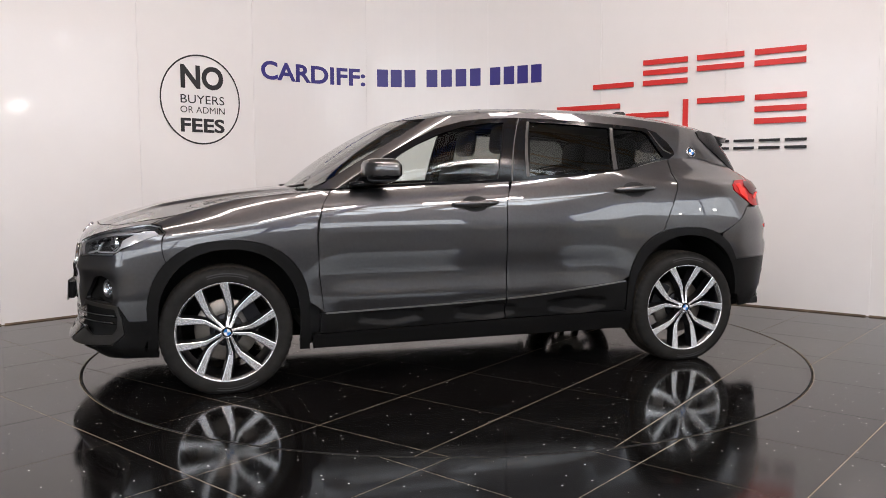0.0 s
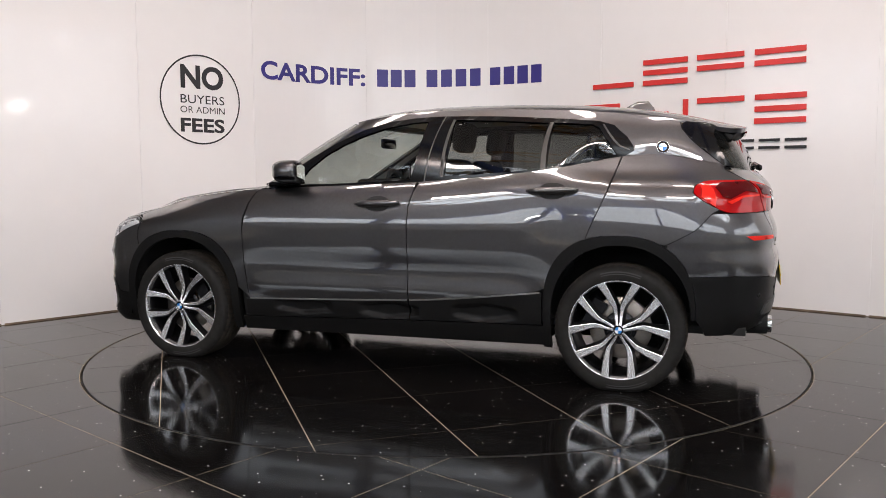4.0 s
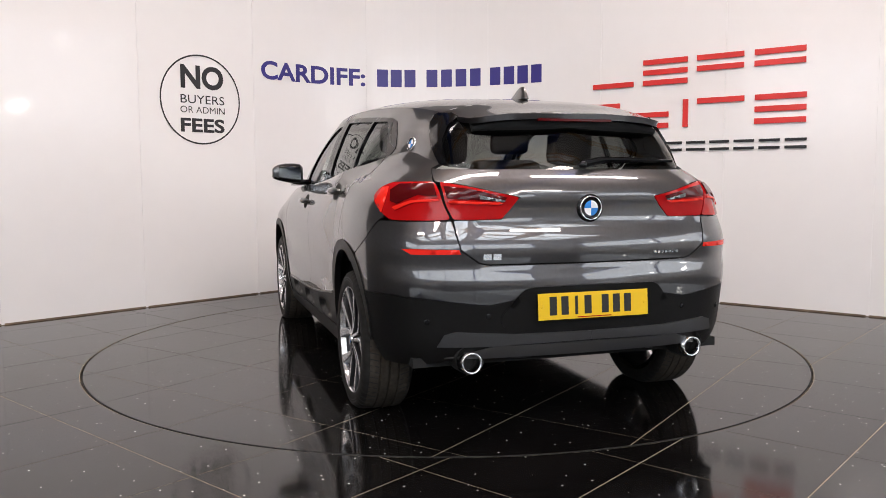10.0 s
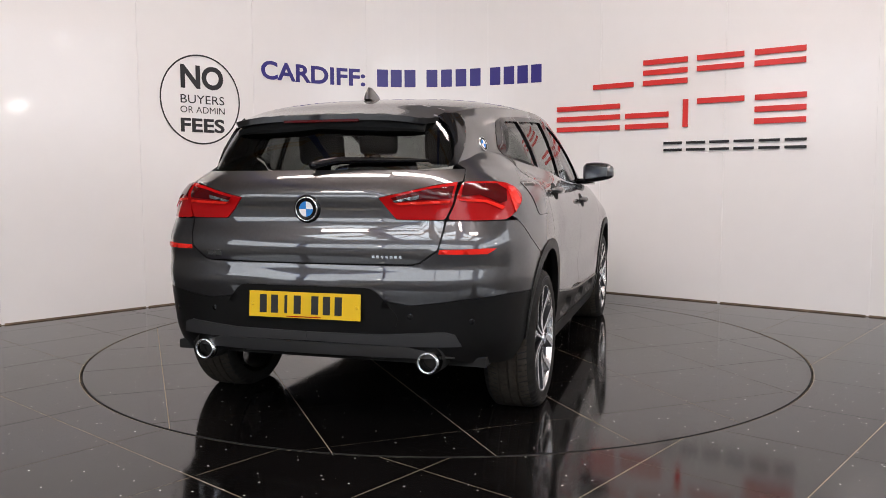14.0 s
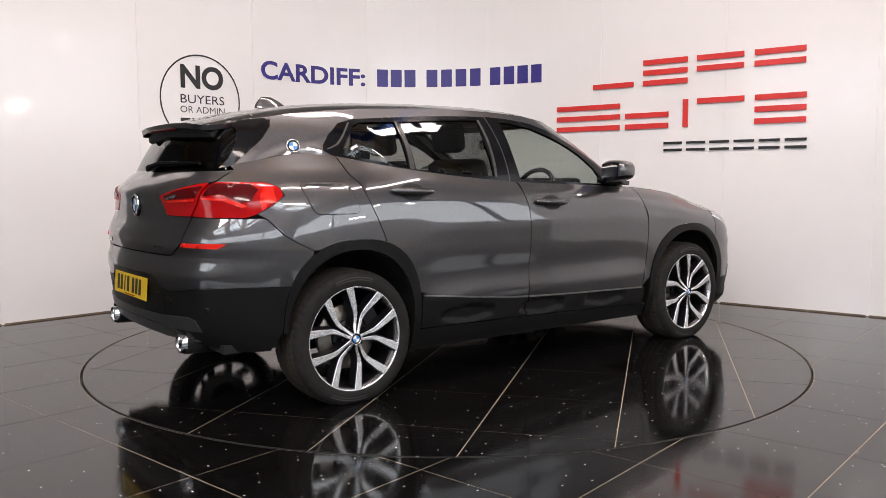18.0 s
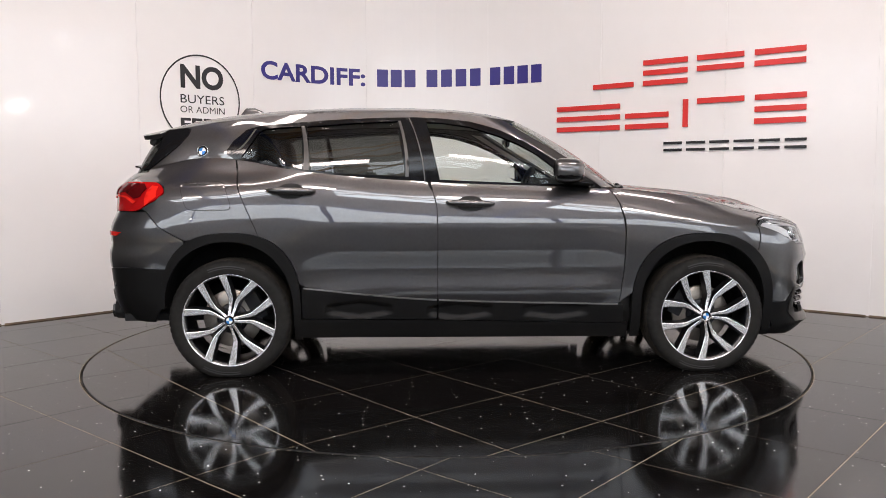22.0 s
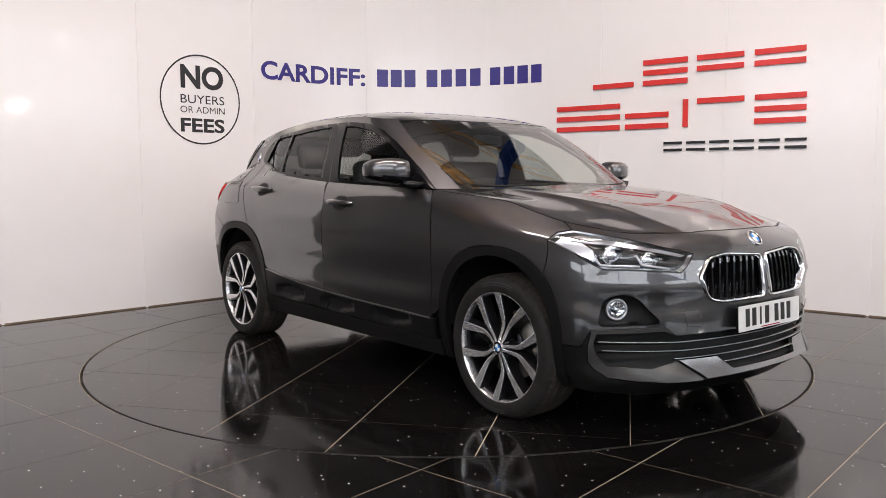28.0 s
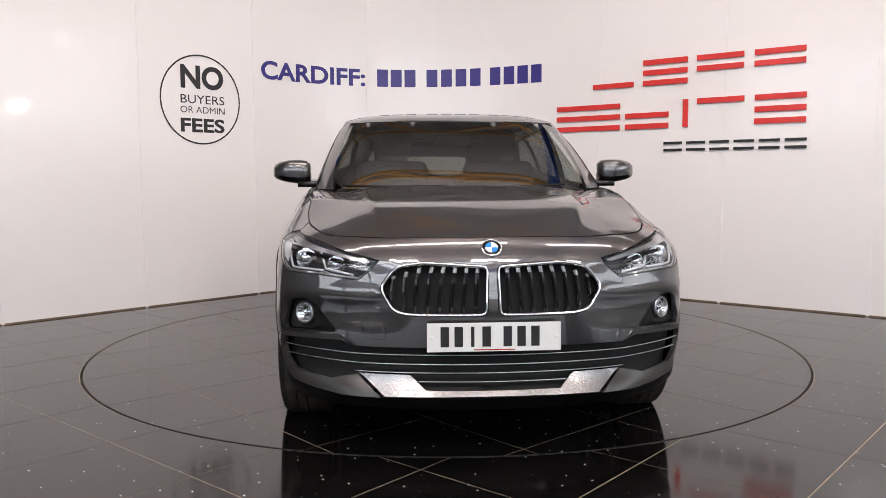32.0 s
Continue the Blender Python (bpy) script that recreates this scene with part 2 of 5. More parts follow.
nose_x = curve([.12, .175, .215, .248, .28, .33, .42, .5, .58, .65, .73, .78, .82, .855, .885, .92, 1.05], [2.04, 2.09, 2.150, 2.186, 2.166, 2.138, 2.140, 2.147, 2.152, 2.142, 2.128, 2.110, 2.085, 2.04, 1.96, 1.86, 1.6])
tail_x = curve([.2, .27, .33, .42, .5, .6, .64, .68, .73, .79, .83, .88, .92, .97, 1.03, 1.06, 1.1, 1.14, 1.2, 1.3],
               [1.96, 2.02, 2.07, 2.105, 2.115, 2.125, 2.131, 2.130, 2.115, 2.121, 2.116, 2.098, 2.084, 2.083, 2.089, 2.076, 2.045, 2.0, 1.95, 1.88])
flank_w = curve([.15, .22, .3, .4, .48, .56, .65, .75, .83, .88, .92, .96, 1.0, 1.03, 1.05, 1.08, 1.14, 1.25], [.815, .842, .870, .888, .894, .9, .906, .91, .909, .904, .896, .884, .868, .85, .828, .79, .70, .5])
belt_z = curve([-2.1, -1.9, -1.7, -1.5, -1.36, -1.0, -.7, -.38, -.06, .45, .78, 1.0, 1.3, 1.6, 1.8, 1.95, 2.1],
               [1.13, 1.15, 1.19, 1.22, 1.215, 1.155, 1.118, 1.092, 1.074, 1.055, 1.04, 1.022, .988, .935, .885, .835, .8])
front_n = curve([.2, .5, .7, .8, .9, 1.05], [7.0, 7.6, 7.2, 6.6, 5.6, 5.0])
tail_n = curve([.2, .5, .8, .95, 1.1, 1.3], [6.8, 7.2, 7.2, 6.6, 5.4, 3.8])

tuck = curve([-2.0, -1.85, -1.72, -1.55, -1.4, -1.2, -1.0, -.8], [.0, .012, .024, .034, .033, .03, .01, 0])


def haunch(x, z):
    """How far the rear flank draws in above the tail lamps, towards the cabin."""
    k, h = np.clip((-x - .86) / .44, 0, 1), np.clip((z - 1.055) / .085, 0, 1)
    e = np.clip((x + 2.0) / .45, 0, 1)
    return .072 * k * k * (3 - 2 * k) * h * h * (3 - 2 * h) * e * e * (3 - 2 * e)


flare = curve([-1.98, -1.85, -1.7, -1.5, -1.3, -1.0, 1.0, 1.3, 1.5, 1.62, 1.7, 1.78, 1.85, 1.91, 1.97, 2.04, 2.12, 2.2], [0, .010, .018, .018, .010, 0, 0, .010, .014, .018, .026, .038, .042, .024, -.004, -.024, -.018, 0])


def lower(phi, z):
    """The wrap-round lower body: phi 0 at the nose, pi at the tail; half of it, y >= 0."""
    phi, z = np.broadcast_arrays(np.asarray(phi, float), np.asarray(z, float))
    c, s = np.cos(phi), np.abs(np.sin(phi))
    front = c >= 0
    n = np.where(front, front_n(z), tail_n(z))
    x = np.where(front, nose_x(z), -tail_x(z)) * np.abs(c) ** (2 / n)
    x = x - np.where(front, .2, -.09) * s ** (4 / n) * np.abs(c)
    b = belt_z(x)
    top = .25 + tuck(x)
    zz = np.where(z < .8, z, .8 + (z - .8) * top / (b - .8).clip(.05))
    doors = np.clip((1.0 - np.abs(x + .03)) / .3, 0, 1)
    doors = doors * doors * (3 - 2 * doors)
    relief = .0075 * np.exp(-((z - .475) / .04) ** 2) - .0085 * np.exp(-((z - .60) / .07) ** 2) + .004 * np.exp(-((z - .845) / .045) ** 2)
    y = (flank_w(zz) + relief * doors - haunch(x, z)) * s ** (2 / n)
    y = y + flare(x) * np.clip(y / .75, 0, 1) * np.clip((np.where(front, .98, 1.10) - z) / .1, 0, 1) * np.where(front, np.interp(z, [.52, .64], [1, .72]), 1)
    corner = np.clip((np.abs(y) - .30) / .16, 0, 1) * np.clip((x - 1.62) / .15, 0, 1)
    x = x + corner * (.010 * np.exp(-((z - .648) / .022) ** 2) - .012 * np.exp(-((z - .57) / .05) ** 2))
    return np.stack([x, y, z], -1)


_t = np.linspace(0, 1, 3001)
_g = _t ** 4 / (_t ** 4 + (1 - _t) ** 4) * math.pi / 2
_ph = np.concatenate([_g, math.pi / 2 + _g[1:]])
_q = lower(_ph, .6)
_s = np.concatenate([[0], np.cumsum(np.linalg.norm(np.diff(_q, axis=0), axis=1))])
S_MAX = float(_s[-1])


def low(s, z):
    """The lower body by the way round it from the nose, s in metres at waist height; below 0 or past S_MAX lies the other side."""
    s, z = np.broadcast_arrays(np.asarray(s, float), np.asarray(z, float))
    other = (s < 0) | (s > S_MAX)
    t = np.where(s < 0, -s, np.where(s > S_MAX, 2 * S_MAX - s, s))
    p = lower(np.interp(t, _s, _ph), z)
    p[..., 1] *= np.where(other, -1, 1)
    return p


def s_of_x(x, z):
    """Where the flank at x lies round the body."""
    x, z = np.broadcast_arrays(np.asarray(x, float), np.asarray(z, float))
    lo, hi = np.zeros(x.shape), np.full(x.shape, math.pi)
    for _ in range(40):
        mid = (lo + hi) / 2
        ahead = lower(mid, z)[..., 0] > x
        lo, hi = np.where(ahead, mid, lo), np.where(ahead, hi, mid)
    return np.interp((lo + hi) / 2, _ph, _s)


def s_of_y(y, z, tail=False):
    """Where the nose or tail at y lies round the body."""
    y, z = np.broadcast_arrays(np.asarray(y, float), np.asarray(z, float))
    lo, hi = (np.full(y.shape, a) for a in ((math.pi / 2, math.pi) if tail else (0, math.pi / 2)))
    for _ in range(40):
        mid = (lo + hi) / 2
        big = lower(mid, z)[..., 1] > y
        if tail:
            lo, hi = np.where(big, mid, lo), np.where(big, hi, mid)
        else:
            lo, hi = np.where(big, lo, mid), np.where(big, mid, hi)
    return np.interp((lo + hi) / 2, _ph, _s)


hood_mid = curve([.8, .95, 1.15, 1.35, 1.55, 1.7, 1.85, 1.95, 2.03, 2.1], [1.066, 1.064, 1.044, 1.018, .986, .955, .916, .888, .861, .825])
hood_w = curve([.8, 1.1, 1.5, 1.8, 2.0], [.80, .795, .76, .70, .62])


hood_crease = curve([.8, 1.0, 1.285, 1.52, 1.69, 1.85, 1.98, 2.1], [.56, .53, .505, .49, .453, .414, .367, .33])


def hood_at(x, y):
    """The bonnet: a crown with two raised flanks, falling to the wings."""
    x, a = np.asarray(x, float), np.abs(np.asarray(y, float))
    q = (a / hood_w(x)).clip(0, 1.3)
    fade = np.clip((2.0 - x) / .35, 0, 1) * np.clip((x - .8) / .2, 0, 1)
    dome = .016 * np.exp(-((a - .40 - .10 * (1.35 - x)) / .13) ** 2) * fade
    # a crease along each flank, and a plateau that breaks off towards the nose
    c = hood_crease(x)
    past = x - (1.954 - .76 * np.minimum(a, .45))
    drop = np.where(past > 0, 1 - past / np.maximum(2.02 - 1.954 + .76 * np.minimum(a, .45), .06), 1 - (-past / .75)).clip(0, 1)
    inner = np.clip((c - a) / .02 + .5, 0, 1)
    edge = np.clip((1.98 - x) / .3, 0, 1) * np.clip((x - .95) / .2, 0, 1)
    return hood_mid(x) - .055 * q ** 2.6 + dome * .4 - .010 * q + .013 * drop * inner * fade + .009 * np.exp(-np.abs(a - c) / .045) * edge


roof_mid = curve([-1.95, -1.8, -1.6, -1.3, -1.0, -.7, -.4, -.1, .1, .25, .36], [1.378, 1.410, 1.457, 1.500, 1.521, 1.530, 1.531, 1.520, 1.498, 1.466, 1.432])
roof_w = curve([-1.95, -1.7, -1.4, -1.0, -.5, 0, .2, .36], [.49, .518, .55, .602, .652, .662, .655, .632])


def roof_at(x, y):
    q = np.abs(np.asarray(y, float)) / roof_w(x)
    return roof_mid(x) - .018 * q ** 2 - .034 * q ** 6


_u = [0, .08, .16, .22, .27, .40, .55, .70, .80, .88, .93, 1.0]
_bx = [.99, .965, .89, .80, .70, .2, -.38, -1.0, -1.2, -1.4, -1.55, -1.72, -1.85, -1.93, -2.0]
_ub = [0, .08, .16, .22, .27, .40, .55, .70, .75, .80, .838, .88, .913, .94, 1.0]
_by, _bz = [0, .34, .62, .745], [1.02, 1.022, 1.035, 1.045]
for _x in _bx[4:-1]:
    _z = float(belt_z(_x))
    _by.append(float(low(s_of_x(_x, _z), _z)[1]) - .026 * min(1, max(0, (_x + 1.3) / .4)))
    _bz.append(_z)
_base = [curve(_ub, _bx), curve(_ub, _by + [0])]
_top = [curve(_u, a) for a in ([.34, .325, .27, .17, .06, -.3, -.75, -1.15, -1.45, -1.68, -1.78, -1.84],
                               [0, .30, .543, .627, .653, .655, .634, .588, .548, .512, .44, 0])]
_basez = curve(_ub, _bz + [1.135])
_bulge = curve(_u, [.03, .03, .022, .012, .014, .022, .024, .022, .016, .01, .01, .02])


def glass(u, v):
    """The greenhouse: u 0 at the screen's middle, 1 at the rear window's middle; v 0 at the belt, 1 at the roof."""
    u, v = np.broadcast_arrays(np.asarray(u, float), np.asarray(v, float))
    other = (u < 0) | (u > 1)
    u = np.where(u < 0, -u, np.where(u > 1, 2 - u, u))
    a = np.stack([_base[0](u), _base[1](u), _basez(u)], -1)
    tx, ty = _top[0](u), _top[1](u)
    b = np.stack([tx, ty, roof_at(tx, ty)], -1)
    e = 1e-3
    d = np.stack([_base[0](u + e) - _base[0](u - e) + 1e-9, _base[1](u + e) - _base[1](u - e), 0 * u], -1)
    out = np.stack([d[..., 1], -d[..., 0], 0 * u], -1)
    out = out / np.linalg.norm(out, axis=-1, keepdims=True).clip(1e-6)
    out[..., 2] = .75
    p = a + (b - a) * v[..., None] + out * (_bulge(u) * 4 * v * (1 - v) * .8)[..., None]
    p[..., 1] *= np.where(other, -1, 1)
    return p


# ---- the hall: floor, turntable, curved wall, roof ----
TABLE_R = 2.232
TILE = .6


def granite(name):
    """Polished black granite: faint cloud, and sparse mica flecks with their glints painted white."""
    m = material(name, (.0045, .0041, .0041), .045, grain=.5, grain_scale=45, spec=.45)
    nt = m.node_tree
    b = nt.nodes["Principled BSDF"]
    old = b.inputs["Base Color"].links[0].from_socket
    tc = nt.nodes.new("ShaderNodeTexCoord")
    base = old
    for scale, size, share in ((9.0, .032, .62), (22.0, .034, .945)):
        vo, thin, pick, both_, mix = (nt.nodes.new("ShaderNode" + k) for k in ("TexVoronoi", "Math", "Math", "Math", "Mix"))
        vo.voronoi_dimensions = "2D"
        vo.inputs["Scale"].default_value = scale
        nt.links.new(tc.outputs["Object"], vo.inputs["Vector"])
        sep = nt.nodes.new("ShaderNodeSeparateColor")
        nt.links.new(vo.outputs["Color"], sep.inputs[0])
        thin.operation, pick.operation, both_.operation = "LESS_THAN", "GREATER_THAN", "MULTIPLY"
        thin.inputs[1].default_value, pick.inputs[1].default_value = size, share
        nt.links.new(vo.outputs["Distance"], thin.inputs[0])
        nt.links.new(sep.outputs[0], pick.inputs[0])
        nt.links.new(thin.outputs[0], both_.inputs[0])
        nt.links.new(pick.outputs[0], both_.inputs[1])
        mix.data_type = "RGBA"
        nt.links.new(both_.outputs[0], mix.inputs[0])
        nt.links.new(base, mix.inputs[6])
        mix.inputs[7].default_value = (.92, .91, .88, 1)
        base = mix.outputs[2]
    nt.links.new(base, b.inputs["Base Color"])
    # dull, slightly smeared polish
    no, mr = nt.nodes.new("ShaderNodeTexNoise"), nt.nodes.new("ShaderNodeMapRange")
    no.inputs["Scale"].default_value, no.inputs["Detail"].default_value = 5, 6
    mr.inputs["To Min"].default_value, mr.inputs["To Max"].default_value = .03, .15
    nt.links.new(tc.outputs["Object"], no.inputs["Vector"])
    nt.links.new(no.outputs["Fac"], mr.inputs["Value"])
    nt.links.new(mr.outputs["Result"], b.inputs["Roughness"])
    return m


GRANITE = granite("black_granite")


def ring_floor():
    n = 180
    v, f = [], []
    for i in range(n):
        a = 2 * math.pi * i / n
        c, s = math.cos(a), math.sin(a)
        k = 13 / max(abs(c), abs(s))
        v += [(c * (TABLE_R + .007), s * (TABLE_R + .007), -.0011), (c * k, s * k, -.0011), (c * (TABLE_R + .007), s * (TABLE_R + .007), -.06)]
    for i in range(n):
        j = (i + 1) % n
        f += [(i * 3, i * 3 + 1, j * 3 + 1, j * 3), (i * 3 + 2, i * 3, j * 3, j * 3 + 2)]
    return v, f


floor = tagged(part("floor", ring_floor(), GROUT), "polished black granite tiled floor with white flecks", "floor", "", "structure")
table = tagged(part("turntable", lathe([(0.0, -.0011), (TABLE_R - .004, -.0011), (TABLE_R, -.004), (TABLE_R, -.06), (0, -.06)], 180, "Z"), GROUT),
               "round turntable of polished black granite tiles", "turntable")

part("edge_gap", lathe([(TABLE_R - .006, -.0008), (TABLE_R + .0, -.0008), (TABLE_R, -.03)], 180, "Z"), SHADE_BLACK, table, "dark gap round the turntable")
part("gap_liner", lathe([(TABLE_R + .009, -.0008), (TABLE_R + .007, -.0008), (TABLE_R + .007, -.03)], 180, "Z"), SHADE_BLACK, floor)

# the wall: straight, a round bend behind the table, straight
LEFT, RIGHT = Vector((-1.62, 2.58)), Vector((1.30, 2.57))
DL, DR = Vector((-.684, -.73)), Vector((.79, -.613))


def wall_line():
    """Plan of the wall from far left to far right."""
    pts = [LEFT + DL * 4.2 * (1 - i / 14) for i in range(14)]
    gap = RIGHT - LEFT
    corner = LEFT - DL * ((gap.x * DR.y - gap.y * DR.x) / (DL.y * DR.x - DL.x * DR.y))
    for i in range(33):
        k = i / 32
        pts.append((1 - k) ** 2 * LEFT + 2 * k * (1 - k) * corner + k * k * RIGHT)
    return pts + [RIGHT + DR * 9.0 * (i + 1) / 14 for i in range(14)]


PLAN = wall_line()
WAY = [0.0]
for _a, _b in zip(PLAN, PLAN[1:]):
    WAY.append(WAY[-1] + (_b - _a).length)


def on_wall(s, z, off=0.0):
    """A place on the wall's face, s metres along it, off metres out from it."""
    i = min(max(int(np.searchsorted(WAY, s)) - 1, 0), len(PLAN) - 2)
    k = (s - WAY[i]) / (WAY[i + 1] - WAY[i])
    p = PLAN[i].lerp(PLAN[i + 1], k)
    d0 = (PLAN[min(i + 1, len(PLAN) - 1)] - PLAN[max(i - 1, 0)]).normalized()
    d1 = (PLAN[min(i + 2, len(PLAN) - 1)] - PLAN[i]).normalized()
    d = d0.lerp(d1, k).normalized()
    return Vector((p.x + d.y * off, p.y - d.x * off, z))


def wall_piece(s0, s1, z0, z1, off, thick, step=.06):
    """A slab that follows the wall."""
    n = max(1, int(math.ceil((s1 - s0) / step)))
    v, f = [], []
    for i in range(n + 1):
        s = s0 + (s1 - s0) * i / n
        v += [on_wall(s, z0, off), on_wall(s, z1, off), on_wall(s, z1, off - thick), on_wall(s, z0, off - thick)]
    for i in range(n):
        a, b = i * 4, i * 4 + 4
        f += [(a, b, b + 1, a + 1), (a + 1, b + 1, b + 2, a + 2), (a + 2, b + 2, b + 3, a + 3), (a + 3, b + 3, b, a)]
    f += [(0, 1, 2, 3), (n * 4 + 3, n * 4 + 2, n * 4 + 1, n * 4)]
    return v, f


WALL_TOP = 3.6
wall = tagged(part("wall_north", wall_piece(1.42, WAY[-1] - 2.6, 0, WALL_TOP, -.008, .12, .15), WALL_JOINT), "curved wall of white gloss panels", "wall", "", "structure")
SEAMS = [1.44, 1.648, 2.80, 3.935, 5.20, 6.463, 7.69, 8.87, 10.05, 11.25, 12.45, WAY[-1] - 2.62]
for _a, _b in zip(SEAMS, SEAMS[1:]):
    part("panel", wall_piece(_a + .002, _b - .002, .006, WALL_TOP, 0, .006), WALL_WHITE, wall)
for _a in SEAMS[1:-1]:
    part("cover_strip", wall_piece(_a - .011, _a + .011, .004, WALL_TOP, .005, .007), WALL_WHITE, wall)
part("skirting_seal", wall_piece(1.45, WAY[-1] - 2.65, 0, .012, .004, .006), material("dirty_seal", (.16, .12, .08), .8, grain=.5, grain_scale=9), wall, "stained sealant line at the floor")

# the rest of the hall, behind and beside the camera
BRICK = material("hall_wall_paint", (.40, .40, .41), .8, grain=.12, grain_scale=3)
# invented tones: a dark west and a pale east wall shape the car's reflections
DIM = material("unseen_dark_grey", (.24, .24, .24), .8, grain=.12, grain_scale=3)
PALE = material("unseen_pale_grey", (.74, .75, .76), .7, grain=.06, grain_scale=3)
ROOF = material("hall_roof_sheet", (.50, .51, .52), .7, grain=.15, grain_scale=2)
TIMBER = material("ochre_steel_truss", (.46, .25, .07), .6, grain=.2, grain_scale=12)
BLUE_STEEL = material("blue_steel", (.02, .07, .32), .45, grain=.1)
HX, HY0, HY1, HZ = 11.0, -12.5, 6.0, 6.4
for nm, size, at in (("wall_south", (2 * HX, .2, HZ), (0, HY0, HZ / 2)), ("wall_far", (2 * HX, .2, HZ), (0, HY1, HZ / 2)),
                     ("wall_west", (.2, HY1 - HY0, HZ), (-HX, (HY0 + HY1) / 2, HZ / 2)), ("wall_east", (.2, HY1 - HY0, HZ), (HX, (HY0 + HY1) / 2, HZ / 2))):
    tagged(part(nm, block(size, at), PALE if nm == "wall_east" else DIM if nm == "wall_west" else BRICK), "plain grey unseen hall wall for reflections", "wall", "", "structure")
tagged(part("ceiling", block((2 * HX, HY1 - HY0, .15), (0, (HY0 + HY1) / 2, HZ + .08)), ROOF), "pitched grey sheet roof of the hall", "ceiling", "", "structure")


def truss(y):
    """A lattice girder across the hall."""
    pieces = [tube([(-HX, y, 5.2), (HX, y, 5.2)], .07, 6), tube([(-HX, y, 6.2), (HX, y, 6.2)], .07, 6)]
    n = 16
    for i in range(n):
        x0, x1 = -HX + 2 * HX * i / n, -HX + 2 * HX * (i + 1) / n
        pieces.append(tube([(x0, y, 5.2 if i % 2 else 6.2), (x1, y, 6.2 if i % 2 else 5.2)], .05, 6))
    return merge(*pieces)


for y in (-8.5, -5.6, -2.7, .2, 3.1):
    tagged(part("roof_truss", truss(y), TIMBER), "ochre painted steel lattice girder under the roof", "girder", "roof girders")
for x in (-3.4, 2.2):
    tagged(part("roof_beam", block((.22, HY1 - HY0, .3), (x, (HY0 + HY1) / 2, 5.0), .01), BLUE_STEEL), "blue steel beam under the roof", "beam", "roof beams")

# daylight: rooflights, and added bands of glowing windows for the car's reflections
DAYLIGHT = material("daylight_sheet", (.84, .92, 1.0), .5, glow=6.0)
for x, y in ((-6.5, -9.4), (-3, -9.4), (.5, -9.4), (4, -9.4), (7.5, -9.4)):
    tagged(part("rooflight", block((2.6, 2.6, .04), (x, y, HZ - .03), .01), DAYLIGHT), "translucent rooflight sheet letting daylight in", "rooflight", "rooflights")


WINDOW_GLOW = material("reflection_glow", (.89, .93, .98), .5, glow=2.5)


def added_window(m, w, h):
    """An added glowing panel built as a tall window: frame, rails and panes."""
    win = empty("added_window", m, "added glowing window panel for reflections in the car", "window", "hall windows")
    for k in range(3):
        part("pane", block((w - .06, .02, h / 3 - .02), (0, .12, h * (k + .5) / 3)), WINDOW_GLOW, win)
    for x in (-w / 2, w / 2):
        part("jamb", block((.06, .1, h + .1), (x, .14, h / 2), .01), BLUE_STEEL, win)
    part("head_rail", block((w + .06, .1, .1), (0, .14, h + .05), .01), BLUE_STEEL, win)


for x in (-8.4, -3.7, 1.0, 5.7):
    added_window(pose(x, HY0, 2.5), 4.6, 2.4)
for y in (-9.7, -5.0, -.3):
    added_window(pose(HX, y, 2.3, 0, 0, 90), 4.6, 2.4)
added_window(pose(-HX, -9.7, 2.3, 0, 0, -90), 4.6, 2.4)


GLARE = material("lit_lamp_cover", (1.0, .97, .92), .4, glow=34.0)


def wall_lamp(m, w, h):
    """A small bulkhead lamp: back plate, housing, lit cover; the wall behind it at +y."""
    lamp = empty("wall_lamp", m, "small lit bulkhead lamp on the hall wall", "wall lamp", "wall lamps")
    part("bracket", block((.05, .32, .05), (0, .24, 0), .008), BLUE_STEEL, lamp)
    part("housing", block((w + .05, .08, h + .05), (0, .05, 0), .015), DIM, lamp)
    part("cover", block((w, .04, h), (0, .0, 0), .012), GLARE, lamp)


for x, y, z, w, h in ((10.5, -5.24, 2.87, .50, .16), (10.5, -7.55, 3.03, .20, .20), (10.5, -4.10, 4.40, .06, .34), (10.5, .88, 2.78, .06, .30), (10.5, -8.9, 2.4, .12, .18)):
    wall_lamp(pose(x, y, z, 0, 0, -90), w, h)
wall_lamp(pose(-6.0, -12.0, 3.37, 0, 0, 180), .22, .16)


# ---- signs on the wall ----


def on_sheet(verts, faces, s0, z0, k=1.0, off=.0035):
    """A flat drawing (x to the right, y up) laid on the wall."""
    return [on_wall(s0 + v[0] * k, z0 + v[1] * k, off + (v[2] if len(v) > 2 else 0)) for v in verts], faces


def words(text, height, width, bold=0.0):
    """Flat letters of the built-in font, of that cap height and overall width."""
    cu = bpy.data.curves.new("words", "FONT")
    cu.body, cu.offset, cu.resolution_u = text, bold, 4
    ob = bpy.data.objects.new("words", cu)
    scene.collection.objects.link(ob)
    bpy.context.view_layer.update()
    me = bpy.data.meshes.new_from_object(ob.evaluated_get(bpy.context.evaluated_depsgraph_get()))
    v, f = np.array([tuple(a.co) for a in me.vertices]), [tuple(p.vertices) for p in me.polygons]
    bpy.data.objects.remove(ob)
    v -= v.min(0)
    v *= np.array([width / v[:, 0].max(), height / v[:, 1].max(), 1])
    return v.tolist(), f


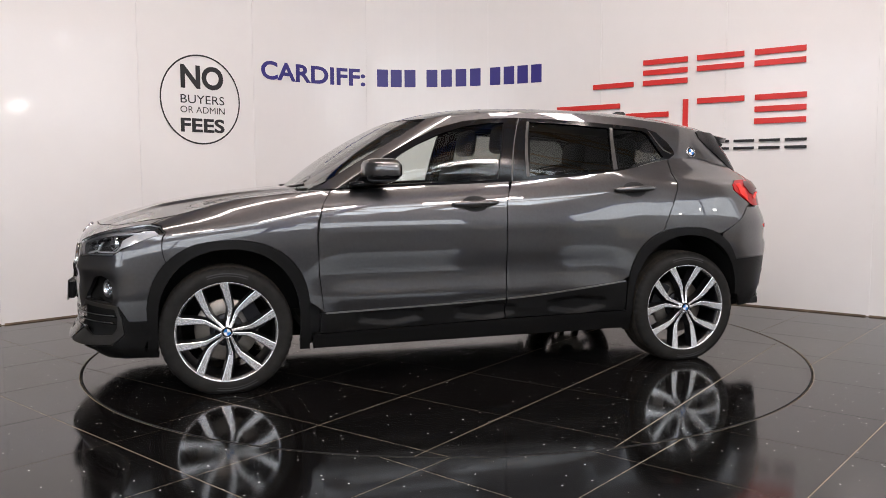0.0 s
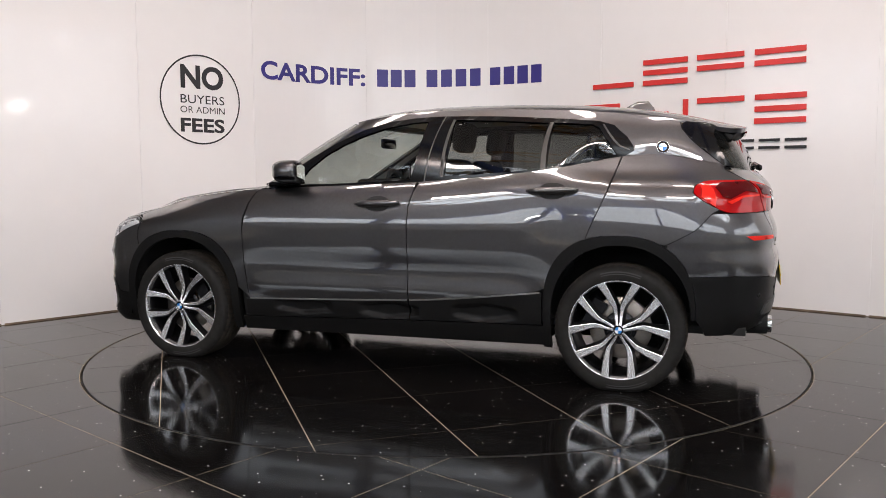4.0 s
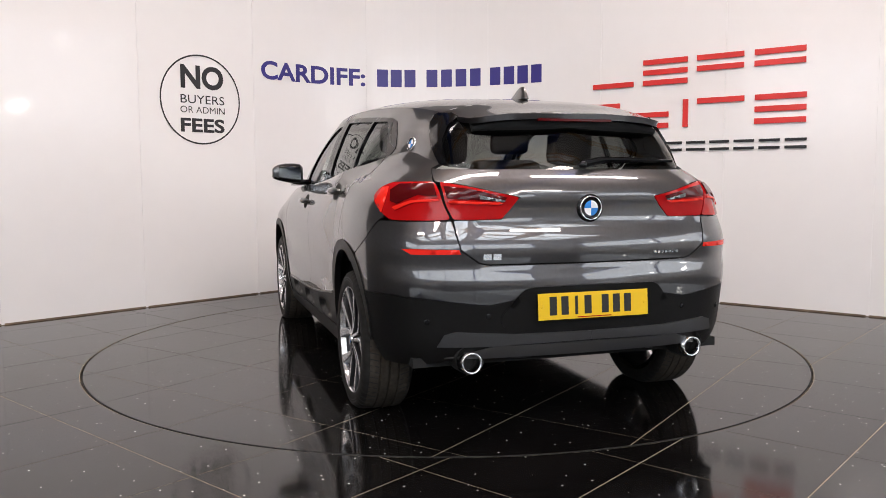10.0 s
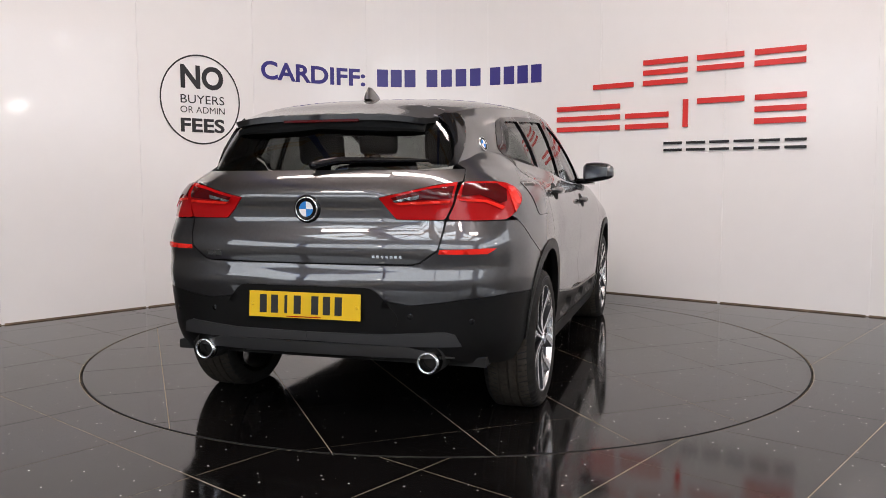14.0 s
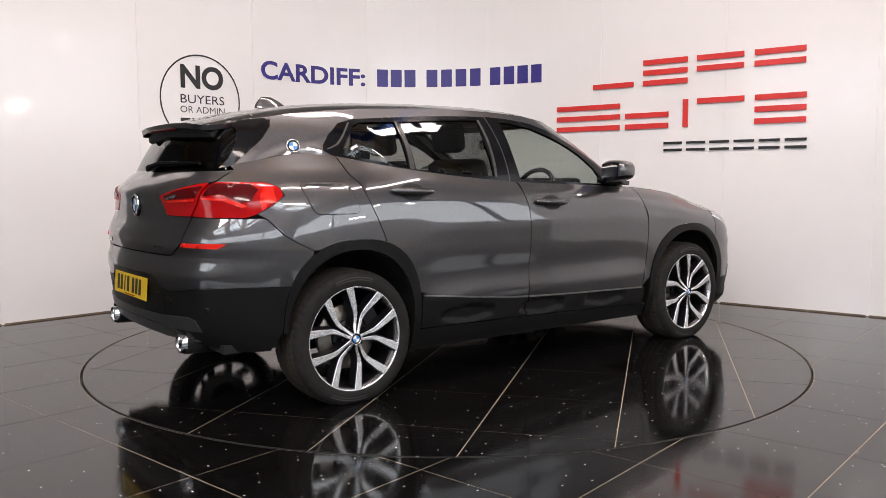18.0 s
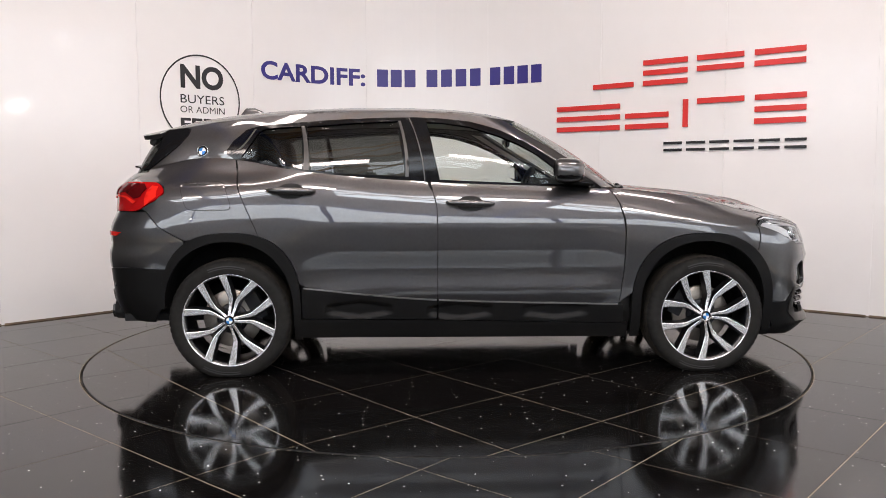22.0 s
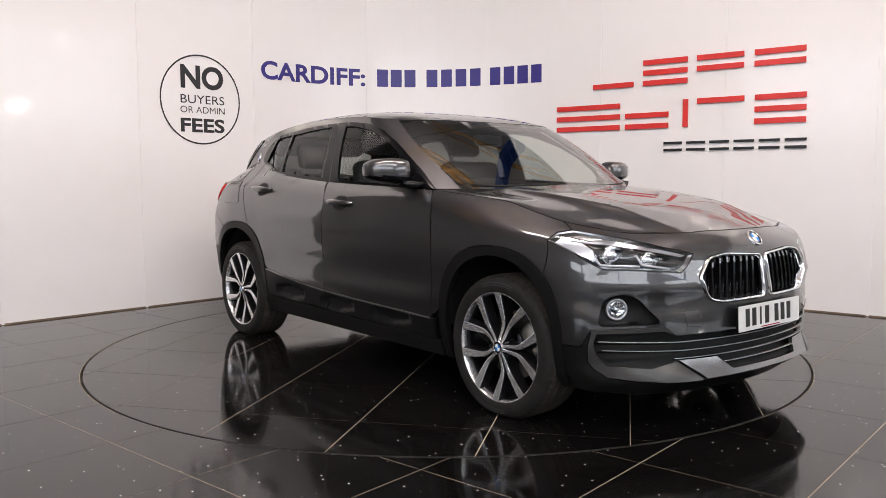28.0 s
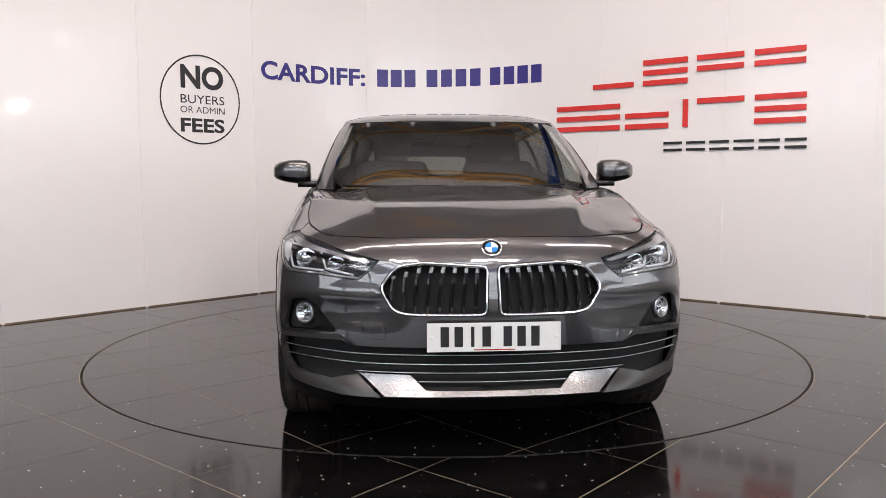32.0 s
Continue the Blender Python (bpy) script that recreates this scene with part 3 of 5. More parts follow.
def bar(x0, y0, x1, y1, thick=0.0, n=6):
    """A plain bar, cut up to follow the wall."""
    v, f = [], []
    for i in range(n + 1):
        x = x0 + (x1 - x0) * i / n
        v += [(x, y0, thick), (x, y1, thick), (x, y1, 0), (x, y0, 0)]
    for i in range(n):
        a, b = i * 4, i * 4 + 4
        f += [(a, b, b + 1, a + 1), (a + 1, b + 1, b + 2, a + 2), (a + 3, b + 3, b, a)]
    f += [(0, 1, 2, 3), (n * 4 + 3, n * 4 + 2, n * 4 + 1, n * 4)]
    return v, f


fees = empty("round_sign", pose(0, 0, 0), "round black-lettered notice stuck on the white wall", "sign")
ring = [(r * math.cos(2 * math.pi * i / 72), r * math.sin(2 * math.pi * i / 72)) for i in range(72) for r in (.383, .397)]
part("ring", on_sheet(ring, [(2 * i, 2 * i + 1, (2 * i + 3) % 144, (2 * i + 2) % 144) for i in range(72)], 3.375, 1.808), SIGN_BLACK, fees)
for text, s0, z0, h, w, b in (("NO", 3.178, 1.90, .21, .425, .035), ("BUYERS", 3.173, 1.772, .075, .435, .0), ("OR ADMIN", 3.169, 1.688, .058, .44, -.004), ("FEES", 3.168, 1.518, .125, .436, .03)):
    part("lettering", on_sheet(*words(text, h, w, b), s0, z0), SIGN_BLACK, fees)

town = empty("wall_lettering", pose(0, 0, 0), "navy blue lettering on the white wall", "sign")
part("lettering", on_sheet(*words("CARDIFF:", .178, 1.165, .028), 4.012, 2.05), SIGN_BLUE, town)
for k, x in enumerate(np.concatenate([np.linspace(5.302, 5.59, 3), np.linspace(5.82, 6.28, 4), np.linspace(6.495, 6.945, 4)])):
    part("number_bar", on_sheet(*bar(0, 0, .115, .178), float(x), 2.052), SIGN_BLUE, town)

maker = empty("raised_sign", pose(0, 0, 0), "raised red and black trade sign on the white wall", "sign")
for cells, z0, z1 in ((((7.627, 8.037), (8.132, 8.546), (8.632, 9.036), (9.124, 9.53)), 1.935, 2.165), (((7.237, 7.904), (7.96, 8.377), (8.513, 8.558), (8.641, 9.046), (9.135, 9.545)), 1.548, 1.792)):
    for (a, b), rows in zip(cells, ((0,), (0, 1, 2), (1, 2), (1, 2)) if z0 > 1.9 else ((0, 1, 2), (0, 1), (0,), (2,), (0, 1, 2))):
        h = (z1 - z0 - 3 * .046) / 2
        for k in rows:
            y0, y1 = (k * (.046 + h), k * (.046 + h) + .046) if b - a > .1 else (0, z1 - z0)
            part("red_bar", on_sheet(*bar(0, y0, b - a, y1, .016), a, z0, 1, .002), RED_SIGN, maker, "raised red bar")
for a in np.linspace(8.338, 9.385, 6):
    for y0 in (0, .062):
        part("black_bar", on_sheet(*bar(0, y0, .17, y0 + .022, .012), float(a), 1.338, 1, .002), SIGN_BLACK, maker, "raised black bar")


# ---- the car ----
car = empty("car", pose(0, 0, 0), "dark grey metallic compact crossover car on the turntable", "car")
SIDES = (1, -1)
WHEEL_X, WHEEL_Z, TYRE_R, RIM_R = 1.335, .319, .338, .2605


def both(name, make, mat, label="", smooth=True, parent=None):
    """A part for each side of the car; make() gives the left one."""
    made = []
    piece = make()
    for sg in SIDES:
        p = piece if sg > 0 else flipped(piece)
        made.append(part(name, p, mat, parent[0 if sg > 0 else 1] if isinstance(parent, list) else (parent or car), label, smooth))
    return made


def arch(cx, rx, rz, n, z0):
    """A wheel arch's line in x and z, from the front foot over to the rear foot."""
    pts = oval(cx, .385, rx, rz, n, 26, 0, math.pi)
    return [(pts[0][0], z0)] + pts + [(pts[-1][0], z0)]


F_OUT, F_IN = arch(1.315, .405, .404, 2.4, .2), arch(1.315, .352, .360, 2.15, .2)
R_OUT, R_IN = arch(-1.325, .385, .42, 2.5, .2), arch(-1.335, .352, .372, 2.15, .2)


def back(pts):
    return list(pts)[::-1]


def belt(x0, x1, n=14, drop=.0):
    return [(float(x), float(belt_z(x)) - drop) for x in np.linspace(x0, x1, n)]


# painted panels on the flank
CLAD = curve([-.96, -.18, .88], [.503, .428, .393])
front_door_line = [(.838, float(CLAD(.838))), (.862, .60), (.867, .80), (.858, .88), (.835, .96), (.80, 1.02)]
b_line = [(-.235, float(belt_z(-.235))), (-.205, 1.02), (-.186, .95), (-.181, .84), (-.183, float(CLAD(-.18)))]
front_door_poly = front_door_line + belt(.775, -.22, 14) + b_line[1:] + [(float(x), float(CLAD(x))) for x in np.linspace(-.1, .75, 8)]
arch_door = [p for p in R_OUT if p[0] > -1.16 and p[1] > .49]
rear_edge = [(-1.318, float(belt_z(-1.318))), (-1.295, 1.12), (-1.272, 1.04), (-1.23, .94), (-1.18, .83), (-1.158, .772)]
rear_door_poly = [b_line[-1], (-.181, .84), (-.186, .95), (-.205, 1.02)] + belt(-.235, -1.29, 16) + rear_edge + back(arch_door) + [(float(x), float(CLAD(x))) for x in np.linspace(-.9, -.25, 6)]
doors_f = both("front_door", lambda: patch(low, side_pts(front_door_poly, loop=True), .03, .0025), PAINT)
doors_r = both("rear_door", lambda: patch(low, side_pts(rear_door_poly, loop=True), .03, .0025), PAINT)

# front wing, up to the bonnet
nose_edge = curve([0, .38, .52, .70, .837, .95], [.863, .863, .859, .861, .889, .910])


def edge_z(s):
    """How high the lower body reaches under the bonnet at s."""
    s = np.asarray(s, float)
    z = np.full(np.shape(s), .93)
    for _ in range(60):
        z = z + .5 * (belt_z(low(s, z)[..., 0]) - z)
    k = np.clip((s - .86) / .2, 0, 1)
    k = k * k * (3 - 2 * k)
    return nose_edge(s) * (1 - k) + z * k


def bonnet_line(s0, s1, n):
    s = np.linspace(s0, s1, n)
    return list(zip(s.tolist(), edge_z(s).tolist()))


ARCH_CUT = (1.62, float(np.interp(1.62, [p[0] for p in back(F_OUT)], [p[1] for p in back(F_OUT)])))
S_DOOR = float(s_of_x(.80, 1.02))
HEAD = [(1.055, .832), (.985, .862), (.915, .872), (.80, .853), (.69, .828), (.58, .80), (.475, .776), (.50, .735), (.54, .70), (.66, .712), (.78, .718), (.87, .722), (.93, .752), (.985, .792)]
wing = side_pts([(.80, 1.02), (.835, .96), (.858, .88), (.867, .80), (.862, .60), (.838, .40)] + [p for p in back(F_OUT) if p[1] > .42 and p[0] < 1.60] + [ARCH_CUT])
wing += [HEAD[0], (.985, .8635), (.916, .8745)] + bonnet_line(.902, S_DOOR - .01, 28)
both("front_wing", lambda: patch(low, wing, .03, .0025), PAINT)

# rear quarter with the bumper seam and the lamp
S_TOP = s_of_x(np.linspace(-1.32, -1.88, 14), belt_z(np.linspace(-1.32, -1.88, 14)))
quarter = side_pts(rear_edge + [p for p in R_OUT if p[0] <= -1.15 and p[0] > -1.56 and p[1] > .6])
quarter += [(4.354, .764), (4.505, .841), (4.625, .922), (4.66, .938), (4.59, .982), (4.552, 1.022), (4.582, 1.056), (4.64, 1.08), (4.69, 1.082), (4.84, 1.083)]
quarter += [(4.822, 1.11), (4.80, 1.14)] + back(list(zip(S_TOP.tolist(), (belt_z(np.linspace(-1.32, -1.88, 14)) + .007).tolist())))[1:-1]
both("rear_quarter", lambda: patch(low, quarter, .03, .0014), PAINT)

# black lower cladding
def arch_band(out, inner):
    keep_o, keep_i = [p for p in out if p[1] >= .2], [p for p in inner if p[1] >= .2]
    return side_pts(keep_o + back(keep_i), .03, True)


both("front_arch_trim", lambda: patch(low, arch_band(F_OUT, F_IN), .025, .001, .006, .03), PLASTIC, "matt black wheel arch trim")
both("rear_arch_trim", lambda: patch(low, arch_band(R_OUT[:-1], R_IN[:-1]), .025, .001, .006, .03), PLASTIC, "matt black wheel arch trim")
sill = [(.892, .2), (-.945, .212), (-.95, .32), (-.18, .308), (.892, .278)]
both("sill", lambda: patch(low, side_pts(sill, loop=True), .03, .001, .006, .03), PLASTIC, "black plastic sill")
def hexes(a, b):
    """Shallow long hexagon hollows along the door trim."""
    x = low(a, b)[..., 0]
    d = np.zeros(np.shape(a))
    for c in (-.62, -.06, .48):
        w = 1 - np.maximum(np.abs(x - c) / .19, np.abs(x - c) / .36 + np.abs(b - .362 - .012 * (c < -.3)) / .052)
        d = np.maximum(d, .022 * np.clip(w / .25, 0, 1))
    return d


for nm, x0, x1 in (("front_door_trim", .86, -.18), ("rear_door_trim", -.186, -.935)):
    xs = np.linspace(x0, x1, 10)
    top = [(float(x), float(CLAD(x)) - .004) for x in xs]
    bot = [(float(x), float(np.interp(x, [-.935, -.18, .878], [.324, .312, .282]))) for x in xs]
    both(nm, lambda: patch(low, side_pts(top + back(bot), loop=True), .011, .0015, .004, .02,
                           sink=hexes), PLASTIC, "black door trim", parent=None)

# the highlight on each door's lower fold, put in as a pale strip
for doors, x0, x1 in ((doors_f, .83, -.176), (doors_r, -.19, -.925)):
    xs = np.linspace(x0, x1, 10)
    strip = [(float(x), float(CLAD(x)) + .001) for x in xs] + [(float(x), float(CLAD(x)) - .007) for x in xs[::-1]]
    both("edge_highlight_strip", lambda: patch(low, side_pts(strip, loop=True), .02, 0, .0062, .006), EDGE, "thin bright strip for the highlight along the door's foot", parent=doors)


def flip_s(poly):
    return [(-a, b) for a, b in poly]


def block_pair(size, at):
    bm = block(size, at)
    out = [tuple(v.co) for v in bm.verts], [tuple(v.index for v in f.verts) for f in bm.faces]
    bm.free()
    return out


# bonnet and nose
def plan_of(s0, s1, n):
    s = np.linspace(s0, s1, n)
    p = low(s, edge_z(s))
    return list(zip(p[:, 0].tolist(), p[:, 1].tolist()))


_es = np.linspace(0, S_DOOR, 200)
_ep = low(_es, edge_z(_es))
_fy, _fx, _fd = _ep[_es < .8, 1], _ep[_es < .8, 0], _ep[_es < .8, 2] - hood_at(_ep[_es < .8, 0], _ep[_es < .8, 1])
_sx, _sy = _ep[_es > .7, 0][::-1], _ep[_es > .7, 1][::-1]
_sd = _ep[_es > .7, 2][::-1] - hood_at(_sx, _sy)


def hood_surf(x, y):
    """The bonnet, eased at its rim to meet the nose and the wings."""
    x, y = np.broadcast_arrays(np.asarray(x, float), np.asarray(y, float))
    a = np.abs(y)
    kf = np.clip(1 - (np.interp(a, _fy, _fx) - x) / .28, 0, 1)
    ks = np.clip(1 - (np.interp(x, _sx, _sy) - a) / .22, 0, 1)
    kf, ks = (k * k * (3 - 2 * k) for k in (kf, ks))
    df, ds = np.interp(a, _fy, _fd), np.interp(x, _sx, _sd)
    w = (kf + ks).clip(1e-6)
    lift = (df * kf * kf + ds * ks * ks) / w
    return np.stack([x, y, hood_at(x, y) + lift], -1)


half = plan_of(0, S_DOOR, 50)
cowl = [(.90, .70), (.94, .55), (.985, .30), (1.0, .0)]
hood_poly = half[:-1] + [(.82, half[-1][1] - .03)] + cowl + [(x, -y) for x, y in back(cowl)[1:]] + [(.82, -half[-1][1] + .03)] + [(x, -y) for x, y in back(half[:-1])[:-1]]
part("bonnet", patch(hood_surf, hood_poly, .013, .002, 0), PAINT, car, "", True)


def mirrored(poly):
    """The whole outline about the car's middle, from its left half at the nose."""
    return list(poly) + [(-a, b) for a, b in back(poly)]


def mirrored_tail(poly):
    return list(poly) + [(2 * S_MAX - a, b) for a, b in back(poly)]


# nose: painted bumper skin above the grille band
KIDNEY = rounded([(.020, .758), (.30, .774), (.40, .760), (.456, .672), (.395, .578), (.33, .563), (.020, .563)], .03)
FOG_POCKET = rounded([(.875, .600), (.80, .618), (.735, .60), (.63, .490), (.905, .484)], .03)
skin = [(0.0, float(edge_z(0.0)))] + bonnet_line(.03, .90, 26) + HEAD[2:] + HEAD[:1]
skin += side_pts([ARCH_CUT] + [p for p in back(F_OUT) if p[0] > 1.63 and .40 < p[1]]) + [(1.065, .392), (.975, .392), (.93, .47), (.62, .478), (.565, .436), (0.0, .436)]
bumper_f = part("front_bumper", patch(low, mirrored(skin)[:-1], .028, .002, 0, .02, holes=[KIDNEY, flip_s(KIDNEY), FOG_POCKET, flip_s(FOG_POCKET)]), PAINT, car, "", True)

# lower nose: grille band, lips, corners
BAND = [(.925, .45), (.62, .456), (.56, .434), (0, .434), (0, .276), (.29, .276), (.345, .332), (.58, .332), (.70, .302), (.87, .322)]
LIP_C = [(0, .274), (.29, .274), (.345, .330), (.56, .332), (.47, .250), (.25, .252), (0, .254)]
LIP_O = [(.568, .326), (.70, .300), (.87, .318), (.908, .36), (.918, .41), (.905, .452), (.928, .460), (.942, .40), (.945, .33), (.905, .268), (.80, .252), (.66, .244), (.488, .246)]
TRIM_I = [(.62, .458), (.93, .452), (.93, .472), (.62, .480), (.575, .442)]
part("grille_backing", patch(low, mirrored(BAND)[:-1], .04, 0, -.05, 0), SHADE_BLACK, car, "", True)
part("chin_lip", patch(low, mirrored(LIP_C)[:-1], .025, .001, .004, .02), LIP_SILVER, car, "satin silver lip under the grille", True)
both("corner_lip", lambda: patch(low, LIP_O, .02, .001, .003, .02), TRIM_GREY, "satin grey bumper corner trim")
both("intake_trim", lambda: patch(low, TRIM_I, .02, .001, .003, .02), TRIM_GREY, "satin grey intake trim")
both("bumper_corner", lambda: patch(low, [(.93, .462), (.975, .392), (1.065, .39), (1.07, .20), (.9, .19), (.78, .20), (.66, .236), (.80, .247), (.906, .264), (.948, .33), (.945, .40)], .025, .001, 0, .02), PLASTIC, "black bumper corner")
part("chin", patch(low, mirrored([(0, .246), (.47, .242), (.66, .236), (.9, .24), (.92, .19), (.7, .165), (0, .165)])[:-1], .03, 0, -.010, .02), PLASTIC, car, "black chin panel", True)
for zz, reach in ((.405, .90), (.368, .885), (.334, .58), (.302, .315)):
    ss = np.linspace(-reach, reach, 60)
    pp = low(ss, np.full(60, zz) + .035 * (np.abs(ss) > .56) * (np.abs(ss) - .56))
    blade = []
    for p in pp:
        blade += [(p[0] * 1.0 - .004, p[1], p[2] + .007), (p[0] + .001, p[1], p[2] + .001), (p[0] - .03, p[1], p[2] - .01)]
    part("grille_blade", (blade, [(3 * i + k, 3 * i + 3 + k, 3 * i + 4 + k, 3 * i + 1 + k) for i in range(59) for k in (0, 1)]), GLOSS_BLACK, car, "gloss black grille blade")
    part("blade_edge", tube([(a + .002, b, c + .003) for a, b, c in blade[1::3]], .0022, 6), SATIN, car, "thin bright edge along a grille blade", True)
both("fog_pocket", lambda: patch(low, FOG_POCKET, .02, .0, -.026, 0, sink=lambda a, b: .03 * np.exp(-((a - .81) / .06) ** 2 - ((b - .553) / .06) ** 2)), PLASTIC, "black fog lamp pocket")


def facing(s, z, off=0.0):
    """A frame on the lower body, its z axis out of the surface, its y axis up."""
    e = 2e-3
    p = low(s, z)
    n = Vector(np.cross(low(s + e, z) - low(s - e, z), low(s, z + e) - low(s, z - e))).normalized()
    up = (Vector((0, 0, 1)) - n * n.z).normalized()
    m = Matrix((up.cross(n), up, n)).transposed().to_4x4()
    return Matrix.Translation(Vector(p) + n * off) @ m


def fog_lamp():
    bowl = lathe([(0, -.012), (.02, -.011), (.034, -.002), (.038, .004), (.043, .006), (.046, 0), (.046, -.03)], 40, "Z")
    return bowl


def fog_ring():
    return lathe([(.036, .002), (.039, .007), (.044, .008), (.047, .002), (.047, -.03)], 40, "Z")


for sg in SIDES:
    m = facing(sg * .815, .554, -.034)
    fog = part("fog_lamp", moved(fog_lamp(), m), CHROME, car, "round fog lamp with a bright ring", True)
    part("fog_lens", moved(lathe([(0, .006), (.025, .005), (.036, .001)], 32, "Z"), m), LENS, fog, "", True)
    part("fog_ring", moved(fog_ring(), m), SATIN, fog, "", True)
    part("bulb_shield", moved(lathe([(0, .004), (.007, .003), (.011, -.002), (.012, -.012)], 20, "Z"), m), CHROME, fog, "", True)
    for ang in (30, 150, 270):
        part("shield_arm", moved(block_pair((.026, .004, .004), (.021, 0, -.002)), m @ Matrix.Rotation(radians(ang), 4, "Z")), LAMP_GREY, fog)


# kidney grilles
def kidney(sg):
    ring_pts = dense([tuple(p) for p in KIDNEY], .02)
    inn = inset(ring_pts, .013)
    v, f, n = [], [], len(ring_pts)
    for (a, b), (c, d_) in zip(ring_pts, inn):
        for (q, r), off in (((a, b), -.004), ((a * .75 + c * .25, b * .75 + d_ * .25), .010), ((a * .35 + c * .65, b * .35 + d_ * .65), .011), ((c, d_), .0), ((c, d_), -.03)):
            e = 2e-3
            p = low(q, r)
            nn = np.cross(low(q + e, r) - low(q - e, r), low(q, r + e) - low(q, r - e))
            v.append(p + nn / np.linalg.norm(nn) * off)
    for i in range(n):
        j = (i + 1) % n
        for k in range(4):
            f.append((i * 5 + k, i * 5 + k + 1, j * 5 + k + 1, j * 5 + k)[::-1])
    fix = (lambda p: p) if sg > 0 else flipped
    g = part("kidney_grille", fix((v, f)), CHROME, car, "chrome framed kidney grille with black slats", True)
    part("grille_mesh", fix(patch(low, KIDNEY, .05, .004, -.055, 0)), SHADE_BLACK, g, "", True)
    for k in range(8):
        q = .068 + k * .0475
        lo_z, hi_z = (.578 + max(0, q - .36) * 1.1, .752 - max(0, q - .30) * .35)
        zs = np.linspace(lo_z, hi_z, 9)
        blade = []
        for z in zs:
            p = low(q, z)
            bulge = .012 * (1 - ((z - hi_z) / (hi_z - lo_z)) ** 2)
            for dx, dy in ((-.045, .004), (-.006 - .02 + bulge, -.0075), (-.022 + bulge, 0), (-.006 - .02 + bulge, .0075), (-.045, -.004)):
                blade.append((p[0] + dx, p[1] + dy, z))
        n5 = 5
        fc = [(i * n5 + k2, i * n5 + k2 + 1, (i + 1) * n5 + k2 + 1, (i + 1) * n5 + k2) for i in range(8) for k2 in range(4)]
        bl = part("slat", fix((blade, fc)), GLOSS_BLACK, g)
        tip = [v_ for v_ in blade[-10:]]
        tc = [(i * 5 + k2, i * 5 + k2 + 1, (i + 1) * 5 + k2 + 1, (i + 1) * 5 + k2) for i in range(1) for k2 in range(4)]
        part("slat_tip", fix(([(a + .0015, b, c) for a, b, c in tip], tc)), LIP_SILVER, bl, "bright slat tip")


for sg in SIDES:
    kidney(sg)

# tail: painted bumper, black skirt, tailgate
PAINT_LINE = [(4.45, .605), (4.70, .61), (4.90, .598), (5.12, .574), (5.28, .60), (5.32, .644), (S_MAX, .648)]
upper = [(S_MAX, .738), (5.12, .740), (5.085, .748), (5.01, .80), (4.975, .90), (4.965, .921), (4.70, .918), (4.625, .920), (4.505, .839), (4.36, .764)]
upper += side_pts([p for p in R_OUT if p[0] < -1.56 and p[1] > .605])
part("rear_bumper", patch(low, mirrored_tail(upper + PAINT_LINE[:-1] + [PAINT_LINE[-1]]), .028, .001, 0, .02), PAINT, car, "", True)
skirt = PAINT_LINE[::-1] + side_pts([p for p in R_OUT if p[0] < -1.6 and p[1] < .6 and p[1] > .38]) + [(4.56, .355), (4.62, .302), (4.72, .300), (4.85, .315), (4.95, .335), (5.05, .345), (5.2, .338), (S_MAX, .338)]
part("rear_skirt", patch(low, mirrored_tail(skirt), .028, .002, 0, .02), PLASTIC, car, "black lower rear bumper", True)
gate = [(S_MAX, 1.136), (5.3, 1.136), (5.0, 1.136), (4.85, 1.138), (4.80, 1.14), (4.824, 1.11), (4.845, 1.084), (4.93, 1.074), (5.08, 1.042), (5.205, 1.018), (5.19, .97), (5.165, .927), (4.97, .924), (4.98, .90), (5.012, .805), (5.088, .752), (5.12, .744), (S_MAX, .742)]
tailgate = part("tailgate", patch(low, mirrored_tail(gate), .028, .0015, 0, .02), PAINT, car, "", True)

# roof
def roof_surf(x, y):
    x, y = np.broadcast_arrays(np.asarray(x, float), np.asarray(y, float))
    return np.stack([x, y, roof_at(x, y)], -1)


uu = np.linspace(0, .872, 66)
rim = list(zip(_top[0](uu).tolist(), _top[1](uu).tolist()))
roof = part("roof", patch(roof_surf, rim + [(x, -y) for x, y in back(rim)[:-1]], .035, 0, 0, .02), PAINT, car, "", True)

# greenhouse: pillars in paint, windows cut through
GS = (5.2, .47)


FRONT_WIN = [(.312, .03), (.290, .25), (.283, .45), (.289, .57), (.304, .68), (.335, .79), (.378, .835), (.407, .835), (.433, .62), (.459, .385), (.478, .19), (.493, .022), (.426, .02), (.36, .02)]
REAR_WIN = [(.541, .045), (.504, .435), (.456, .845), (.544, .812), (.636, .765), (.658, .365), (.673, .012), (.608, .025)]
QUARTER_WIN = [(.683, .015), (.667, .375), (.646, .762), (.69, .74), (.714, .72), (.728, .64), (.752, .34), (.772, .05), (.755, .035), (.724, .04)]
SCREEN = [(0, .02), (.06, .01), (.12, .0), (.165, .02), (.188, .10), (.205, .40), (.212, .70), (.205, .92), (.17, .965), (.09, .975), (0, .98)]
REAR_GLASS = [(1.0, -.02), (.95, -.03), (.918, -.025), (.910, .10), (.903, .4), (.903, .7), (.915, .87), (.95, .90), (1.0, .90)]
FRAME = [(.19, .0), (.22, 0), (.27, 0), (.5, 0), (.7, 0), (.8, 0), (.88, 0), (.918, .0), (.908, .12), (.900, .4), (.900, .7), (.915, .88), (.93, 1.0), (.85, 1.0), (.7, 1.0), (.5, 1.0), (.3, 1.0), (.22, 1.0), (.205, 1.0), (.208, .92), (.212, .7), (.205, .4)]
